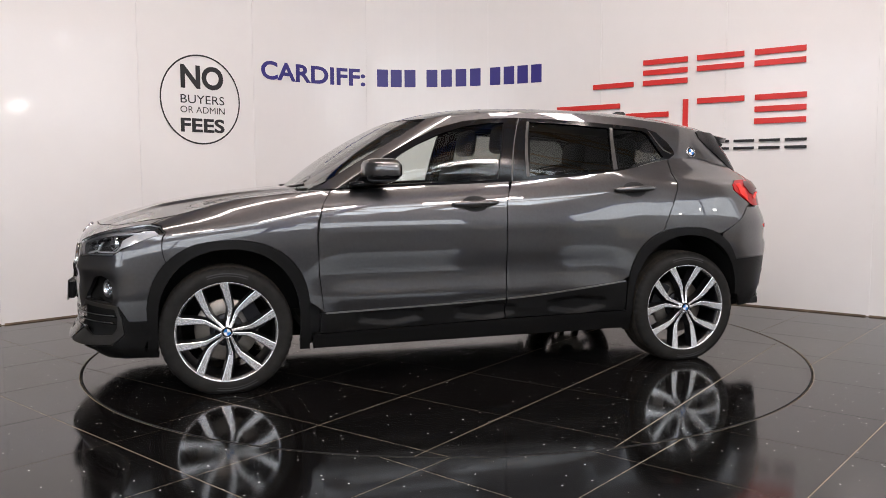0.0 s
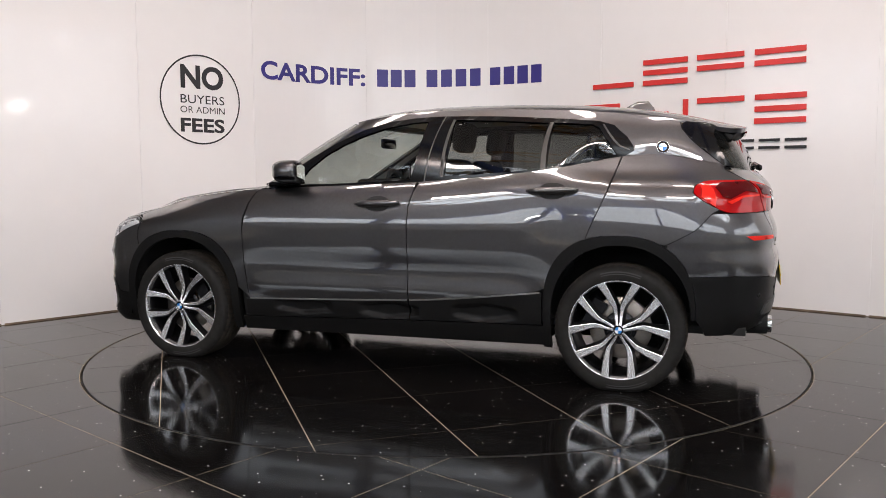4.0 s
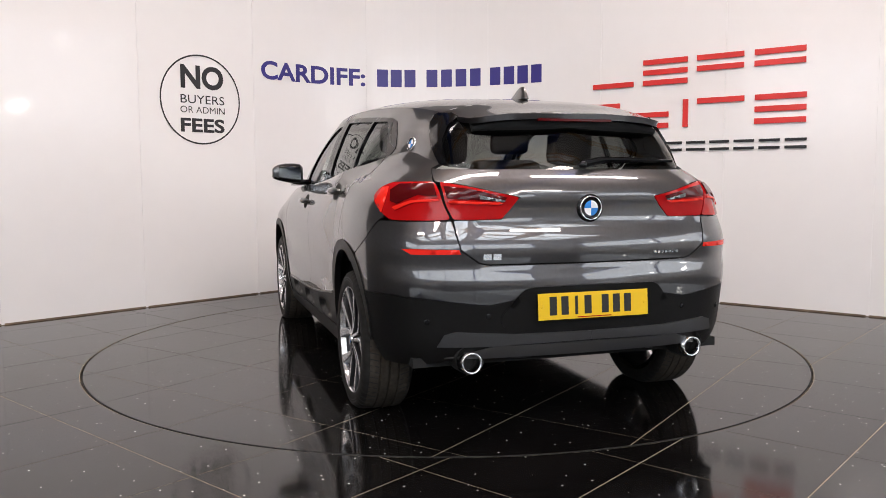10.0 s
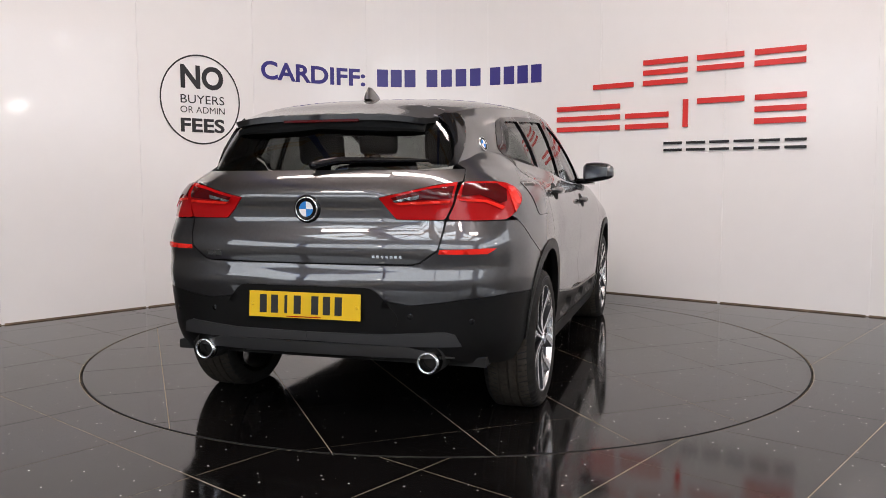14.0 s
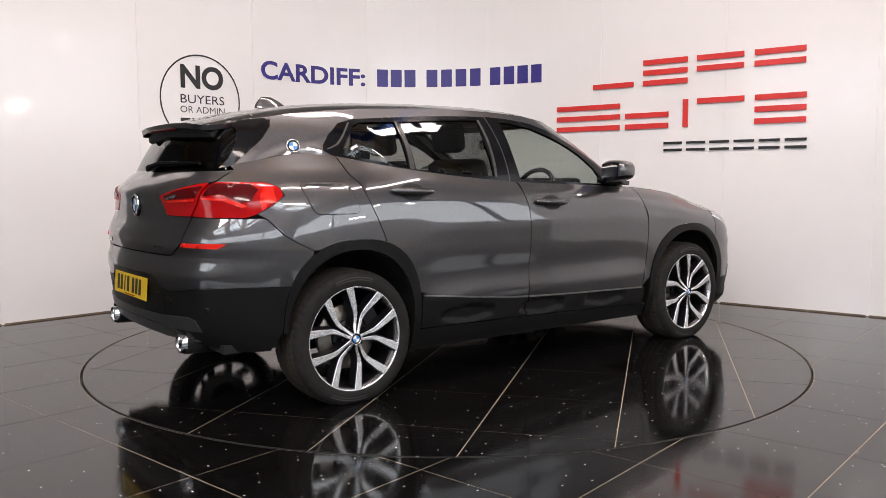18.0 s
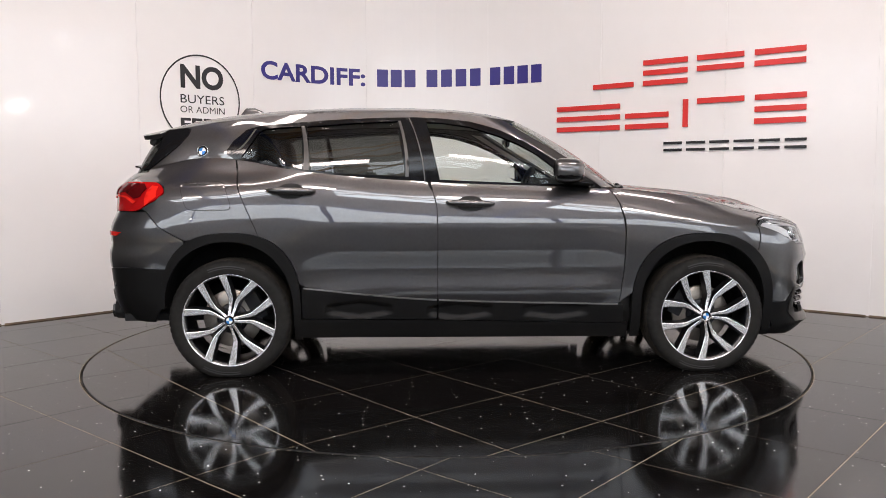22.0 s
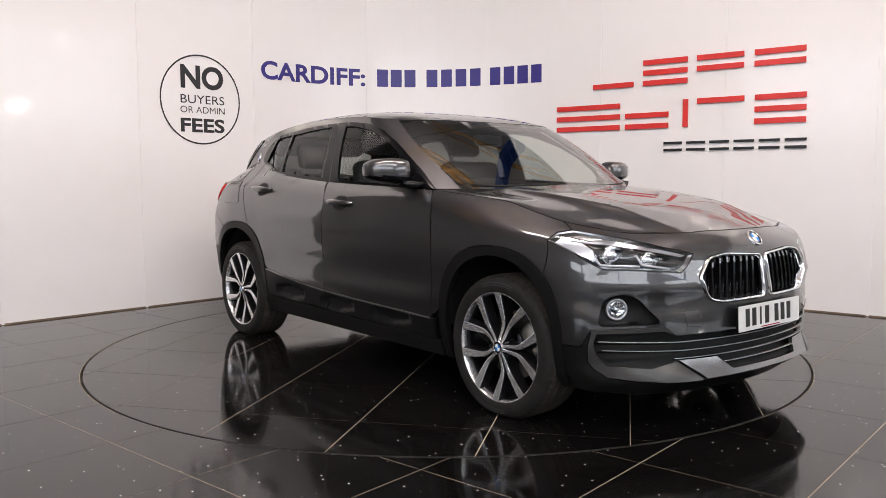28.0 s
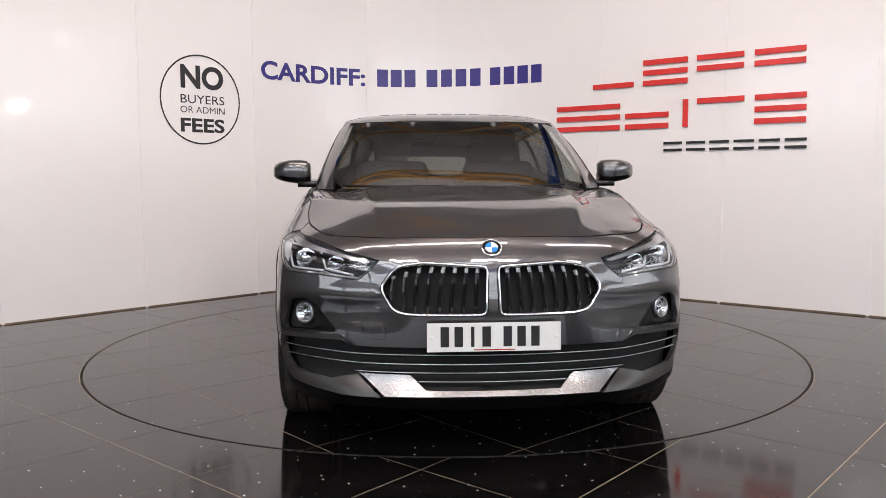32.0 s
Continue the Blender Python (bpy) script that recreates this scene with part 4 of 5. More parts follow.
TRIM = [(.247, .0), (.248, .215), (.254, .395), (.262, .61), (.28, .785), (.318, .875), (.366, .90), (.419, .905), (.472, .895), (.582, .865), (.653, .83), (.72, .785), (.749, .69), (.776, .42), (.790, .19), (.792, .09), (.783, .005), (.73, .0), (.69, -.01), (.648, -.01), (.571, -.005), (.49, -.01), (.413, -.01), (.367, -.01), (.31, -.01)]
both("pillar_frame", lambda: patch(glass, FRAME, .03, 0, 0, .02, GS, [inset(TRIM, .004)]), PAINT)
both("window_trim", lambda: patch(glass, TRIM, .03, -.001, .003, .016, GS, [FRONT_WIN, REAR_WIN, QUARTER_WIN]), GLOSS_BLACK, "gloss black window surround")
# reflections along the door-frame edges, drawn as satin grey strips
for strip in ([(.638, .772), (.645, .768), (.682, .008), (.675, .008)], [(.451, .850), (.456, .848), (.541, .04), (.536, .04)], [(.4275, .90), (.4295, .90), (.518, .0), (.516, .0)]):
    both("divider_reflection", lambda: patch(glass, strip, .03, 0, .0035, .004, GS), DIVIDER, "satin grey strip for the reflecting edge between the windows")
both("window_edge_reflection", lambda: patch(glass, [(.729, .715), (.732, .715), (.771, .24), (.787, .125), (.785, .115), (.768, .23)], .02, 0, .0035, .004, GS), DIVIDER, "satin grey strip for the reflecting edge behind the rear door")
both("front_window", lambda: patch(glass, FRONT_WIN, .04, -.004, -.006, 0, GS), WINDOW, "clear side window", parent=doors_f)
both("rear_window", lambda: patch(glass, REAR_WIN, .04, -.004, -.006, 0, GS), PRIVACY, "dark tinted side window", parent=doors_r)
both("quarter_window", lambda: patch(glass, QUARTER_WIN, .04, -.004, -.006, 0, GS), PRIVACY, "dark tinted quarter window")
part("windscreen", patch(glass, SCREEN + [(-a, b) for a, b in back(SCREEN)[1:-1]], .05, -.004, .001, 0, GS), SCREEN_GLASS, car, "clear laminated windscreen", True)
part("rear_glass", patch(glass, REAR_GLASS + [(2 - a, b) for a, b in back(REAR_GLASS)[1:-1]], .05, -.002, .002, 0, GS), PRIVACY, car, "dark tinted rear window", True)

# lamps
heads = both("headlamp", lambda: patch(low, HEAD, .03, .003, -.0015, 0), LENS, "clear headlamp with dark bowl and chrome reflectors")
both("lamp_bowl", lambda: patch(low, HEAD, .03, .004, -.055, -.05), LAMP_GREY, "", parent=heads)
HEAD_IN = inset(dense(HEAD, .03), .007)


def lamp_ring():
    a, b = dense(HEAD, .03), HEAD_IN
    n = len(a)
    v = []
    for (p, q), (c, d_) in zip(a, b):
        v += [low(p, q) * [.998, .998, 1], low(c, d_) * [.990, .990, 1]]
    return v, [(2 * i, 2 * i + 1, 2 * ((i + 1) % n) + 1, 2 * ((i + 1) % n)) for i in range(n)]


both("lamp_surround", lamp_ring, SATIN, "", parent=heads)
for sg, lamp in zip(SIDES, heads):
    fix = (lambda p: p) if sg > 0 else flipped
    for q, z, r in ((.80, .785, .034), (.655, .765, .028)):
        m = facing(q, z, -.035)
        m = Matrix.Translation(m.translation) @ look((0, 0, 0), (-1, -.25, 0)).to_3x3().to_4x4()
        part("projector", fix(moved(lathe([(0, .012), (r * .5, .010), (r * .85, .003), (r, -.004), (r * 1.25, .004), (r * 1.3, -.02)], 28, "Z"), m)), CHROME, lamp, "chrome projector", True)
    part("corner_reflector", fix(patch(low, [(1.035, .829), (.985, .850), (.935, .853), (.885, .80), (.90, .757), (.945, .775), (.985, .797)], .02, 0, -.014, 0)), LAMP_CLEAR, lamp, "bright corner reflector", True)
    part("indicator_strip", fix(patch(low, [(.95, .857), (.90, .863), (.70, .823), (.51, .775), (.53, .768), (.70, .806), (.90, .846)], .02, 0, -.012, 0)), SATIN, lamp, "clear strip along the lamp's top", True)
    part("lamp_mask", fix(patch(low, [(.91, .835), (.70, .80), (.57, .765), (.60, .755), (.71, .785), (.90, .815)], .02, 0, -.02, 0)), GLOSS_BLACK, lamp, "black mask inside the lamp", True)
    for q0, z0, q1, z1, q2, z2 in ((.90, .80, .86, .735, .70, .728), (.72, .80, .69, .735, .57, .715), (.95, .83, .75, .815, .52, .765)):
        path = [low(q0 + (q1 - q0) * min(1, t * 2) + (q2 - q1) * max(0, t * 2 - 1), z0 + (z1 - z0) * min(1, t * 2) + (z2 - z1) * max(0, t * 2 - 1)) * [.985, .985, 1] for t in np.linspace(0, 1, 13)]
        part("light_bar", fix(tube(path, .0055, 6)), LAMP_CLEAR, lamp, "", True)

OUTER = [(4.552, 1.022), (4.582, 1.056), (4.64, 1.08), (4.69, 1.083), (4.80, 1.084), (4.848, 1.083), (4.905, 1.0), (4.962, .926), (4.86, .922), (4.70, .922), (4.66, .938), (4.59, .982)]
INNER = [(4.862, 1.083), (4.96, 1.066), (5.08, 1.042), (5.205, 1.018), (5.19, .97), (5.165, .927), (4.97, .926), (4.912, 1.0)]
tail_o = both("tail_lamp", lambda: patch(low, rounded(OUTER, .02, 3), .014, .001, .003, .012), RED_LAMP, "glossy red tail lamp")
tail_i = both("tailgate_lamp", lambda: patch(low, rounded(INNER, .012, 3), .014, .001, .003, .012), RED_LAMP, "glossy red lamp on the tailgate", parent=None)
both("dark_band", lambda: patch(low, [(4.66, 1.045), (4.70, 1.07), (4.845, 1.073), (4.875, 1.02), (4.80, 1.028), (4.72, .99), (4.68, 1.0)], .02, 0, .0085, .003), RED_DARK, "", parent=tail_o)
both("light_strip", lambda: patch(low, [(4.70, .975), (4.78, 1.005), (4.885, 1.012), (4.89, 1.003), (4.79, .995), (4.72, .963)], .02, 0, .0095, .003), RED_GLOW, "", parent=tail_o)
both("light_strip", lambda: patch(low, [(4.585, 1.0), (4.605, 1.055), (4.645, 1.06), (4.65, .99), (4.64, .95)], .02, 0, .008, .003), RED_GLOW, "", parent=tail_o)
both("dark_band", lambda: patch(low, [(4.885, 1.062), (4.98, 1.050), (5.15, 1.018), (5.14, 1.002), (4.915, 1.015)], .02, 0, .0085, .003), RED_DARK, "", parent=tail_i)
both("reversing_light", lambda: patch(low, [(5.03, 1.028), (5.15, 1.006), (5.14, .999), (5.04, 1.013)], .02, 0, .0105, .003), LIP_SILVER, "clear reversing light", parent=tail_i)
both("light_strip", lambda: patch(low, [(4.925, 1.006), (5.15, .998), (5.13, .988), (4.93, .995)], .02, 0, .0095, .003), RED_GLOW, "", parent=tail_i)
both("reflector", lambda: patch(low, [(4.755, .806), (4.80, .808), (5.003, .806), (5.009, .788), (4.80, .785)], .02, 0, .004, .008), RED_GLOW, "red strip reflector")

# dark inner body
inner_poly = [(0, .24), (.9, .24)] + side_pts(F_OUT) + side_pts([(.8, .24), (-.85, .24)]) + side_pts(R_OUT[:-1]) + [(4.70, .36), (S_MAX, .33), (S_MAX, 1.1), (4.85, 1.1)] + side_pts(belt(-1.7, .8, 20, .02)) + [(1.3, .88), (.95, .80), (.5, .74), (0, .74)]
both("inner_body", lambda: patch(low, inner_poly, .06, 0, -.045, 0), SHADE_BLACK)
under = [(1.85, .6), (1.74, .74), (1.72, .5), (.9, .5), (.88, .84), (-.92, .84), (-.94, .5), (-1.45, .5), (-1.5, .4), (-1.52, 0), (1.9, 0)]
part("underbody", merge(*[([(x, y * sg, .21) for x, y in under], [tuple(range(len(under)))[::sg]]) for sg in SIDES]), SHADE_BLACK, car)


def well(cx):
    v, f = lathe([(.395, .45), (.395, .835)], 24, "Y", start=-.25, sweep=math.pi + .28)
    v2, f2 = [(0, .45, 0)] + [(.4 * math.cos(a), .45, .4 * math.sin(a)) for a in np.linspace(-.25, math.pi + .03, 25)], [(0, i, i + 1) for i in range(1, 25)]
    return moved(merge((v, f), (v2, f2)), Matrix.Translation((cx, 0, .37)))


for cx in (1.312, -1.335):
    both("wheel_well", lambda: well(cx), SHADE_BLACK)

# wheels
def spoke(sign):
    """One machined spoke: bent, and wider towards the rim; its face leans in to the hub."""
    rows = [(.026, sign * 17, .0070, .013), (.046, sign * 13.5, .0066, .007), (.075, sign * 10.6, .0072, .002), (.100, sign * 9.2, .0086, .000),
            (.122, sign * 9.8, .0108, .001), (.146, sign * 12.6, .0134, .004), (.195, sign * 17.2, .0165, .010), (.2535, sign * 20.8, .0205, .017)]
    v, f = [], []
    for r, a, w, h in rows:
        t = radians(a)
        c, s = math.cos(t), math.sin(t)
        e = .0022
        for dw, dh in ((-w - .010, -.052), (-w - .0035, -.006), (-w - e * .3, -.0012), (-w + e, 0), (w - e, 0), (w + e * .3, -.0012), (w + .0035, -.006), (w + .010, -.052)):
            v.append((r * c - s * dw, h + dh, r * s + c * dw))
    for i in range(len(rows) - 1):
        for k in range(7):
            f.append((i * 8 + k, i * 8 + 8 + k, i * 8 + 9 + k, i * 8 + 1 + k))
    return v, f


def wheel(x, sg, turn):
    """A wheel with its parts; the axle along y, its outer face at y about .875."""
    hub = new("wheel")
    hub.parent = car
    hub.matrix_basis = pose(x, .874 * sg, WHEEL_Z) @ (pose(0, 0, 0) if sg > 0 else Matrix.Diagonal((1, -1, 1, 1)))
    tyre = [(.236, .012), (.246, .019), (.258, .020), (.285, .023), (.308, .016), (.320, .006), (.3265, -.006), (.3295, -.018)]
    for y0 in (-.055, -.098, -.141):
        tyre += [(.331, y0 + .006), (.331, y0 + .0045), (.324, y0 + .004), (.324, y0 - .004), (.331, y0 - .0045), (.331, y0 - .006)]
    tyre += [(.3295, -.178), (.3265, -.190), (.32, -.20), (.30, -.215), (.25, -.20)]
    tyre = [(RIM_R + (r - .2465) * (TYRE_R - RIM_R) / (.331 - .2465), h) for r, h in tyre]
    v, f = lathe(tyre, 216, "Y")
    k_ = len(tyre)
    for i_, (a, b, c) in enumerate(v):
        r_ = math.hypot(a, c)
        if (i_ // k_) % 4 == 0 and r_ > .318 and (b > -.046 or b < -.150):
            v[i_] = (a * (1 - .004 / r_), b - (.002 if b > -.02 else 0), c * (1 - .004 / r_))
    v = [(a, b, max(c, -WHEEL_Z + .001)) for a, b, c in v]
    ty = part("tyre", (v, f), [RUBBER, TREAD], hub, "black tyre with a dusty grooved tread", True)
    for q in ty.data.polygons:
        q.material_index = 1 if math.hypot(q.center.x, q.center.z) > TYRE_R - .0075 and -.19 < q.center.y < -.004 else 0
    # cross grooves as black strips on the tread, their shade in the colour
    cuts = []
    for k in range(72):
        a = 2 * math.pi * k / 72
        if math.sin(a) < -.93:
            continue
        for y0, y1, sk in ((-.004, -.046, .035), (-.150, -.192, -.035)):
            p = [((TYRE_R + .0008 - .004 * (abs(y + .098) > .088)) * math.cos(a + sk * t + w), y, (TYRE_R + .0008 - .004 * (abs(y + .098) > .088)) * math.sin(a + sk * t + w)) for t, y in ((0, y0), (1, y1)) for w in (-.008, .008)]
            cuts.append((p, [(0, 1, 3, 2)]))
    tagged(part("groove_shades", merge(*cuts), SHADE_BLACK, ty), kind="stuff")
    for a0, a1 in ((1.25, 1.95), (4.2, 4.9)):
        v2 = [(r * math.cos(q), h, r * math.sin(q)) for q in np.linspace(a0, a1, 15) for r, h in ((.288, .0229), (.305, .0216))]
        part("sidewall_bar", (v2, [(2 * i, 2 * i + 2, 2 * i + 3, 2 * i + 1)[::-1] for i in range(14)]), RUBBER_GREY, ty, "raised grey mark on the sidewall")
    part("rim_lip", lathe([(.2455, -.012), (.2495, .012), (.2545, .0175), (RIM_R, .015), (RIM_R, -.01)], 96, "Y"), MACHINED, hub, "", True)
    part("rim_barrel", lathe([(RIM_R, -.01), (.2455, -.012), (.240, -.03), (.236, -.06), (.228, -.17), (.243, -.2)], 64, "Y"), DARK_METAL, hub, "", True)
    for k in range(5):
        a = 2 * math.pi * k / 5 + turn
        for sgn in (1, -1):
            p = moved(spoke(sgn), Matrix.Rotation(-a, 4, "Y"))
            ob = part("spoke", p, [MACHINED, DARK_METAL], hub, "machined alloy spoke")
            for q in ob.data.polygons:
                q.material_index = 0 if 2 <= q.index % 7 <= 4 else 1
    cap = part("hub_cap", lathe([(0, .013), (.027, .012), (.0305, .010), (.040, -.004), (.052, -.03)], 32, "Y"), [MACHINED, DARK_METAL], hub, "", True)
    for q in cap.data.polygons:
        q.material_index = 0 if q.index % 4 < 2 else 1
    disc = part("brake_disc", lathe([(.085, -.075), (.160, -.075), (.162, -.078), (.162, -.098), (.085, -.098)], 64, "Y"), DISC_STEEL, hub, "worn steel brake disc", True)
    part("disc_bell", lathe([(.03, -.058), (.080, -.058), (.086, -.064), (.086, -.08)], 40, "Y"), DARK_METAL, disc, "", True)
    away = radians(152 if x > 0 else 28)
    part("caliper", moved(block_pair((.075, .07, .15), (.150, -.085, 0)), Matrix.Rotation(-away, 4, "Y")), DARK_METAL, hub, "grey brake caliper")
    for k in range(5):
        a = 2 * math.pi * k / 5 + turn + math.pi / 5
        part("wheel_bolt", moved(lathe([(0, .004), (.007, .003), (.009, -.004), (.009, -.03)], 10, "Y"), Matrix.Translation((.056 * math.cos(a), -.018, .056 * math.sin(a)))), DARK_METAL, hub)
    return hub


for x in (WHEEL_X, -WHEEL_X):
    for sg in SIDES:
        wheel(x, sg, radians({(1, 1): 36.3, (-1, 1): 17.5, (1, -1): -1.5, (-1, -1): 4.5}[(1 if x > 0 else -1, sg)]))


# ---- the car's smaller parts ----


def dome_disc(r, h, steps=32):
    return lathe([(0, h), (r * .6, h * .9), (r * .9, h * .5), (r, 0), (r, -.004)], steps, "Z")


def roundel(m, r, parent):
    """A round enamel badge: dark ring in a bright rim, quartered blue and white inside."""
    badge = part("badge", moved(lathe([(r * .62, .0035), (r * .90, .003), (r * .91, .0045), (r, .0035), (r, -.006)], 40, "Z"), m), [GLOSS_BLACK, CHROME], parent, "round enamel badge with a bright rim", True)
    for q in badge.data.polygons:
        q.material_index = 0 if q.index % 4 == 0 else 1
    for k in range(4):
        a0 = math.pi / 2 * k
        v = [(0, 0, .0035)] + [(r * .62 * math.cos(a0 + t), r * .62 * math.sin(a0 + t), .0032) for t in np.linspace(0, math.pi / 2, 8)]
        part("quarter", moved((v, [(0, i, i + 1) for i in range(1, 8)]), m), BLUE if k % 2 else WHITE_ENAMEL, badge)
    return badge


def glass_frame(u, v, off=0.0):
    e = 1e-3
    p = glass(u, v)
    n = Vector(np.cross(glass(u + e, v) - glass(u - e, v), glass(u, v + e * 8) - glass(u, v - e * 8))).normalized()
    up = (Vector((0, 0, 1)) - n * n.z).normalized()
    return Matrix.Translation(Vector(p) + n * off) @ Matrix((up.cross(n), up, n)).transposed().to_4x4()


roundel(facing(.0, .822, .004), .041, car)
roundel(facing(S_MAX, .970, .012), .052, car)
part("badge_seat", moved(lathe([(.062, 0.0), (.058, .012), (.04, .012)], 32, "Z"), facing(S_MAX, .970, -.002)), GLOSS_BLACK, car, "", True)
roundel(glass_frame(.829, .18, .002), .034, car)
roundel(glass_frame(-.829, .18, .002), .034, car)
for w in [o for o in car.children if o.name.startswith("wheel") and o.type == "EMPTY"]:
    roundel(Matrix.Translation((0, .0145, 0)) @ Matrix.Rotation(-math.pi / 2, 4, "X"), .029, w)


def plate(name, m, mat, label):
    """A number plate: its characters are plain bars."""
    p = part(name, moved(block_pair((.52, .111, .004), (0, 0, 0)), m), mat, car, label)
    for k in range(7):
        x = -.192 + k * .054 + (.028 if k > 3 else 0)
        part("character_bar", moved(block_pair((.033 if k != 2 else .013, .078, .002), (x, .002, .0025)), m), INK, p)
    for x in (-.243, .243):
        part("screw_cap", moved(lathe([(0, .0055), (.006, .005), (.008, .002)], 12, "Z"), m @ Matrix.Translation((x, 0, 0))), mat, p)
    part("dealer_line", moved(block_pair((.16, .004, .0015), (.0, -.049, .0025)), m), RED_LAMP, p)


def upright(x, z, lean, front):
    """A frame on the car's middle line, facing forwards or back."""
    n = Vector((1 if front else -1, 0, lean)).normalized()
    up = (Vector((0, 0, 1)) - n * n.z).normalized()
    return Matrix.Translation((x, 0, z)) @ Matrix((up.cross(n), up, n)).transposed().to_4x4()


plate("front_plate", upright(2.172, .487, .05, True), WHITE_PLATE, "white front number plate")
part("plate_mount", moved(block_pair((.46, .09, .03), (0, 0, -.018)), upright(2.172, .487, .05, True)), PLASTIC, car)
plate("rear_plate", upright(-2.134, .562, .08, False), YELLOW_PLATE, "yellow rear number plate")
recess = rounded([(S_MAX - .31, .646), (S_MAX + .31, .646), (S_MAX + .42, .52), (S_MAX + .395, .462), (S_MAX - .395, .462), (S_MAX - .42, .52)], .04)
part("plate_recess", patch(low, recess, .03, .0, .003, .006), PLASTIC, car, "black plate recess", True)

# rear diffuser, lower fins and tail pipes
DIFF = [(4.90, .40), (4.93, .452), (4.98, .466), (5.18, .454), (5.235, .450), (S_MAX, .448), (S_MAX, .408), (5.25, .404), (5.14, .398), (5.06, .378), (5.02, .358), (4.93, .350)]
part("diffuser", patch(low, mirrored_tail(DIFF), .025, .001, .008, .02), TRIM_SILVER, car, "dark silver rear diffuser panel", True)
for sg in SIDES:
    for y, w in ((.12, .10), (.30, .10)):
        part("diffuser_fin", block((.05, w, .046), (-2.050, y * sg, .362), .012), PLASTIC, car)
    pipe = part("tail_pipe", moved(lathe([(.036, -.12), (.036, .012), (.040, .020), (.0455, .018), (.0455, -.12)], 40, "X"), Matrix.Translation((-2.062, .532 * sg, .333)) @ Matrix.Rotation(math.pi, 4, "Z")), CHROME, car, "polished round tail pipe", True)
    part("pipe_bore", moved(lathe([(0, -.05), (.036, -.05), (.037, .01)], 24, "X"), Matrix.Translation((-2.062, .532 * sg, .333)) @ Matrix.Rotation(math.pi, 4, "Z")), RUBBER, pipe)
    part("pipe_shroud", moved(lathe([(.062, .0), (.066, -.10)], 24, "X"), Matrix.Translation((-2.06, .532 * sg, .343)) @ Matrix.Rotation(math.pi, 4, "Z")), SHADE_BLACK, pipe)
for q, z in ((4.86, .505), (5.12, .528)):
    for sg in SIDES:
        part("parking_sensor", moved(lathe([(0, .003), (.010, .0026), (.0125, .001), (.0125, -.004)], 20, "Z"), facing(q if sg > 0 else 2 * S_MAX - q, z)), FIN_BLACK, car, "", True)
# model script on the tailgate: plain bright bars
for y0, n, w, h in ((.47, 2, .034, .024), (-.31, 7, .012, .011)):
    for k in range(n):
        s = float(s_of_y(abs(y0), .79, True))
        s = s if y0 > 0 else 2 * S_MAX - s
        part("script_bar", moved(block_pair((w, h, .004), (0, 0, .001)), facing(s + k * (w + .007), .775)), CHROME, tailgate)

# mirrors
def mirror_shell():
    """A boxy door mirror: flat underneath, tapering outwards, rounded to the front."""
    v, f = [], []
    rows = [(.0, .62, 1.090, 1.185), (.02, .86, 1.073, 1.202), (.06, 1.0, 1.070, 1.207), (.12, .98, 1.077, 1.206), (.17, .88, 1.088, 1.197), (.20, .66, 1.100, 1.180), (.210, .42, 1.112, 1.164)]
    n = 24
    for y, kx, z0, z1 in rows:
        for i in range(n):
            a = 2 * math.pi * i / n
            c, s = math.cos(a), math.sin(a)
            x = .112 * kx * math.copysign(abs(c) ** .6, c) * (1.0 if c > 0 else .55)
            z = (z0 + z1) / 2 + (z1 - z0) / 2 * math.copysign(abs(s) ** .55, s)
            v.append((x - y * .22 + .537, y + .835, z))
    for r in range(len(rows) - 1):
        for i in range(n):
            j = (i + 1) % n
            f.append((r * n + i, r * n + j, (r + 1) * n + j, (r + 1) * n + i)[::-1])
    return v, f + [tuple(range(n)), tuple(range((len(rows) - 1) * n, len(rows) * n))[::-1]]


mirrors = both("door_mirror", mirror_shell, [PAINT, GLOSS_BLACK], "grey door mirror with a black lower half")
for mob in mirrors:
    for q in mob.data.polygons:
        q.material_index = 1 if q.center.z < 1.112 or q.center.x < .488 - (abs(q.center.y) - .835) * .22 else 0
both("mirror_foot", lambda: moved(block_pair((.17, .12, .026), (0, 0, 0)), Matrix.Translation((.60, .835, 1.074)) @ Matrix.Rotation(.10, 4, "Y")), GLOSS_BLACK, parent=mirrors)
both("mirror_glass", lambda: ([(.470, .855, 1.092), (.439, 1.005, 1.112), (.439, 1.005, 1.172), (.470, .855, 1.186)], [(0, 1, 2, 3)]), CHROME, "silvered mirror glass", parent=mirrors)

# door handles, each over a flat black oval for the shade in its hollow
def handle(x, z):
    path = []
    for t in np.linspace(-1, 1, 15):
        q = x + t * .132
        p = low(s_of_x(q, z), z)
        path.append((q, p[1] + .030 - .022 * abs(t) ** 4, z - .004 * t))
    v, f = tube(path, [.008 + .011 * (1 - abs(t) ** 3) for t in np.linspace(-1, 1, 15)], 10)
    return v, f


def hollow(x, z):
    c = oval(x, z - .004, .074, .043, 2.2, 28)
    return patch(low, side_pts(c, .05, True), .02, 0, .0015, 0)


for par, x, z in ((doors_f, .0, .962), (doors_r, -.985, 1.034)):
    both("handle", lambda: handle(x, z), PAINT, "body coloured door handle", parent=par)
    both("hollow_shade", lambda: hollow(x, z), SHADE_BLACK, parent=par)

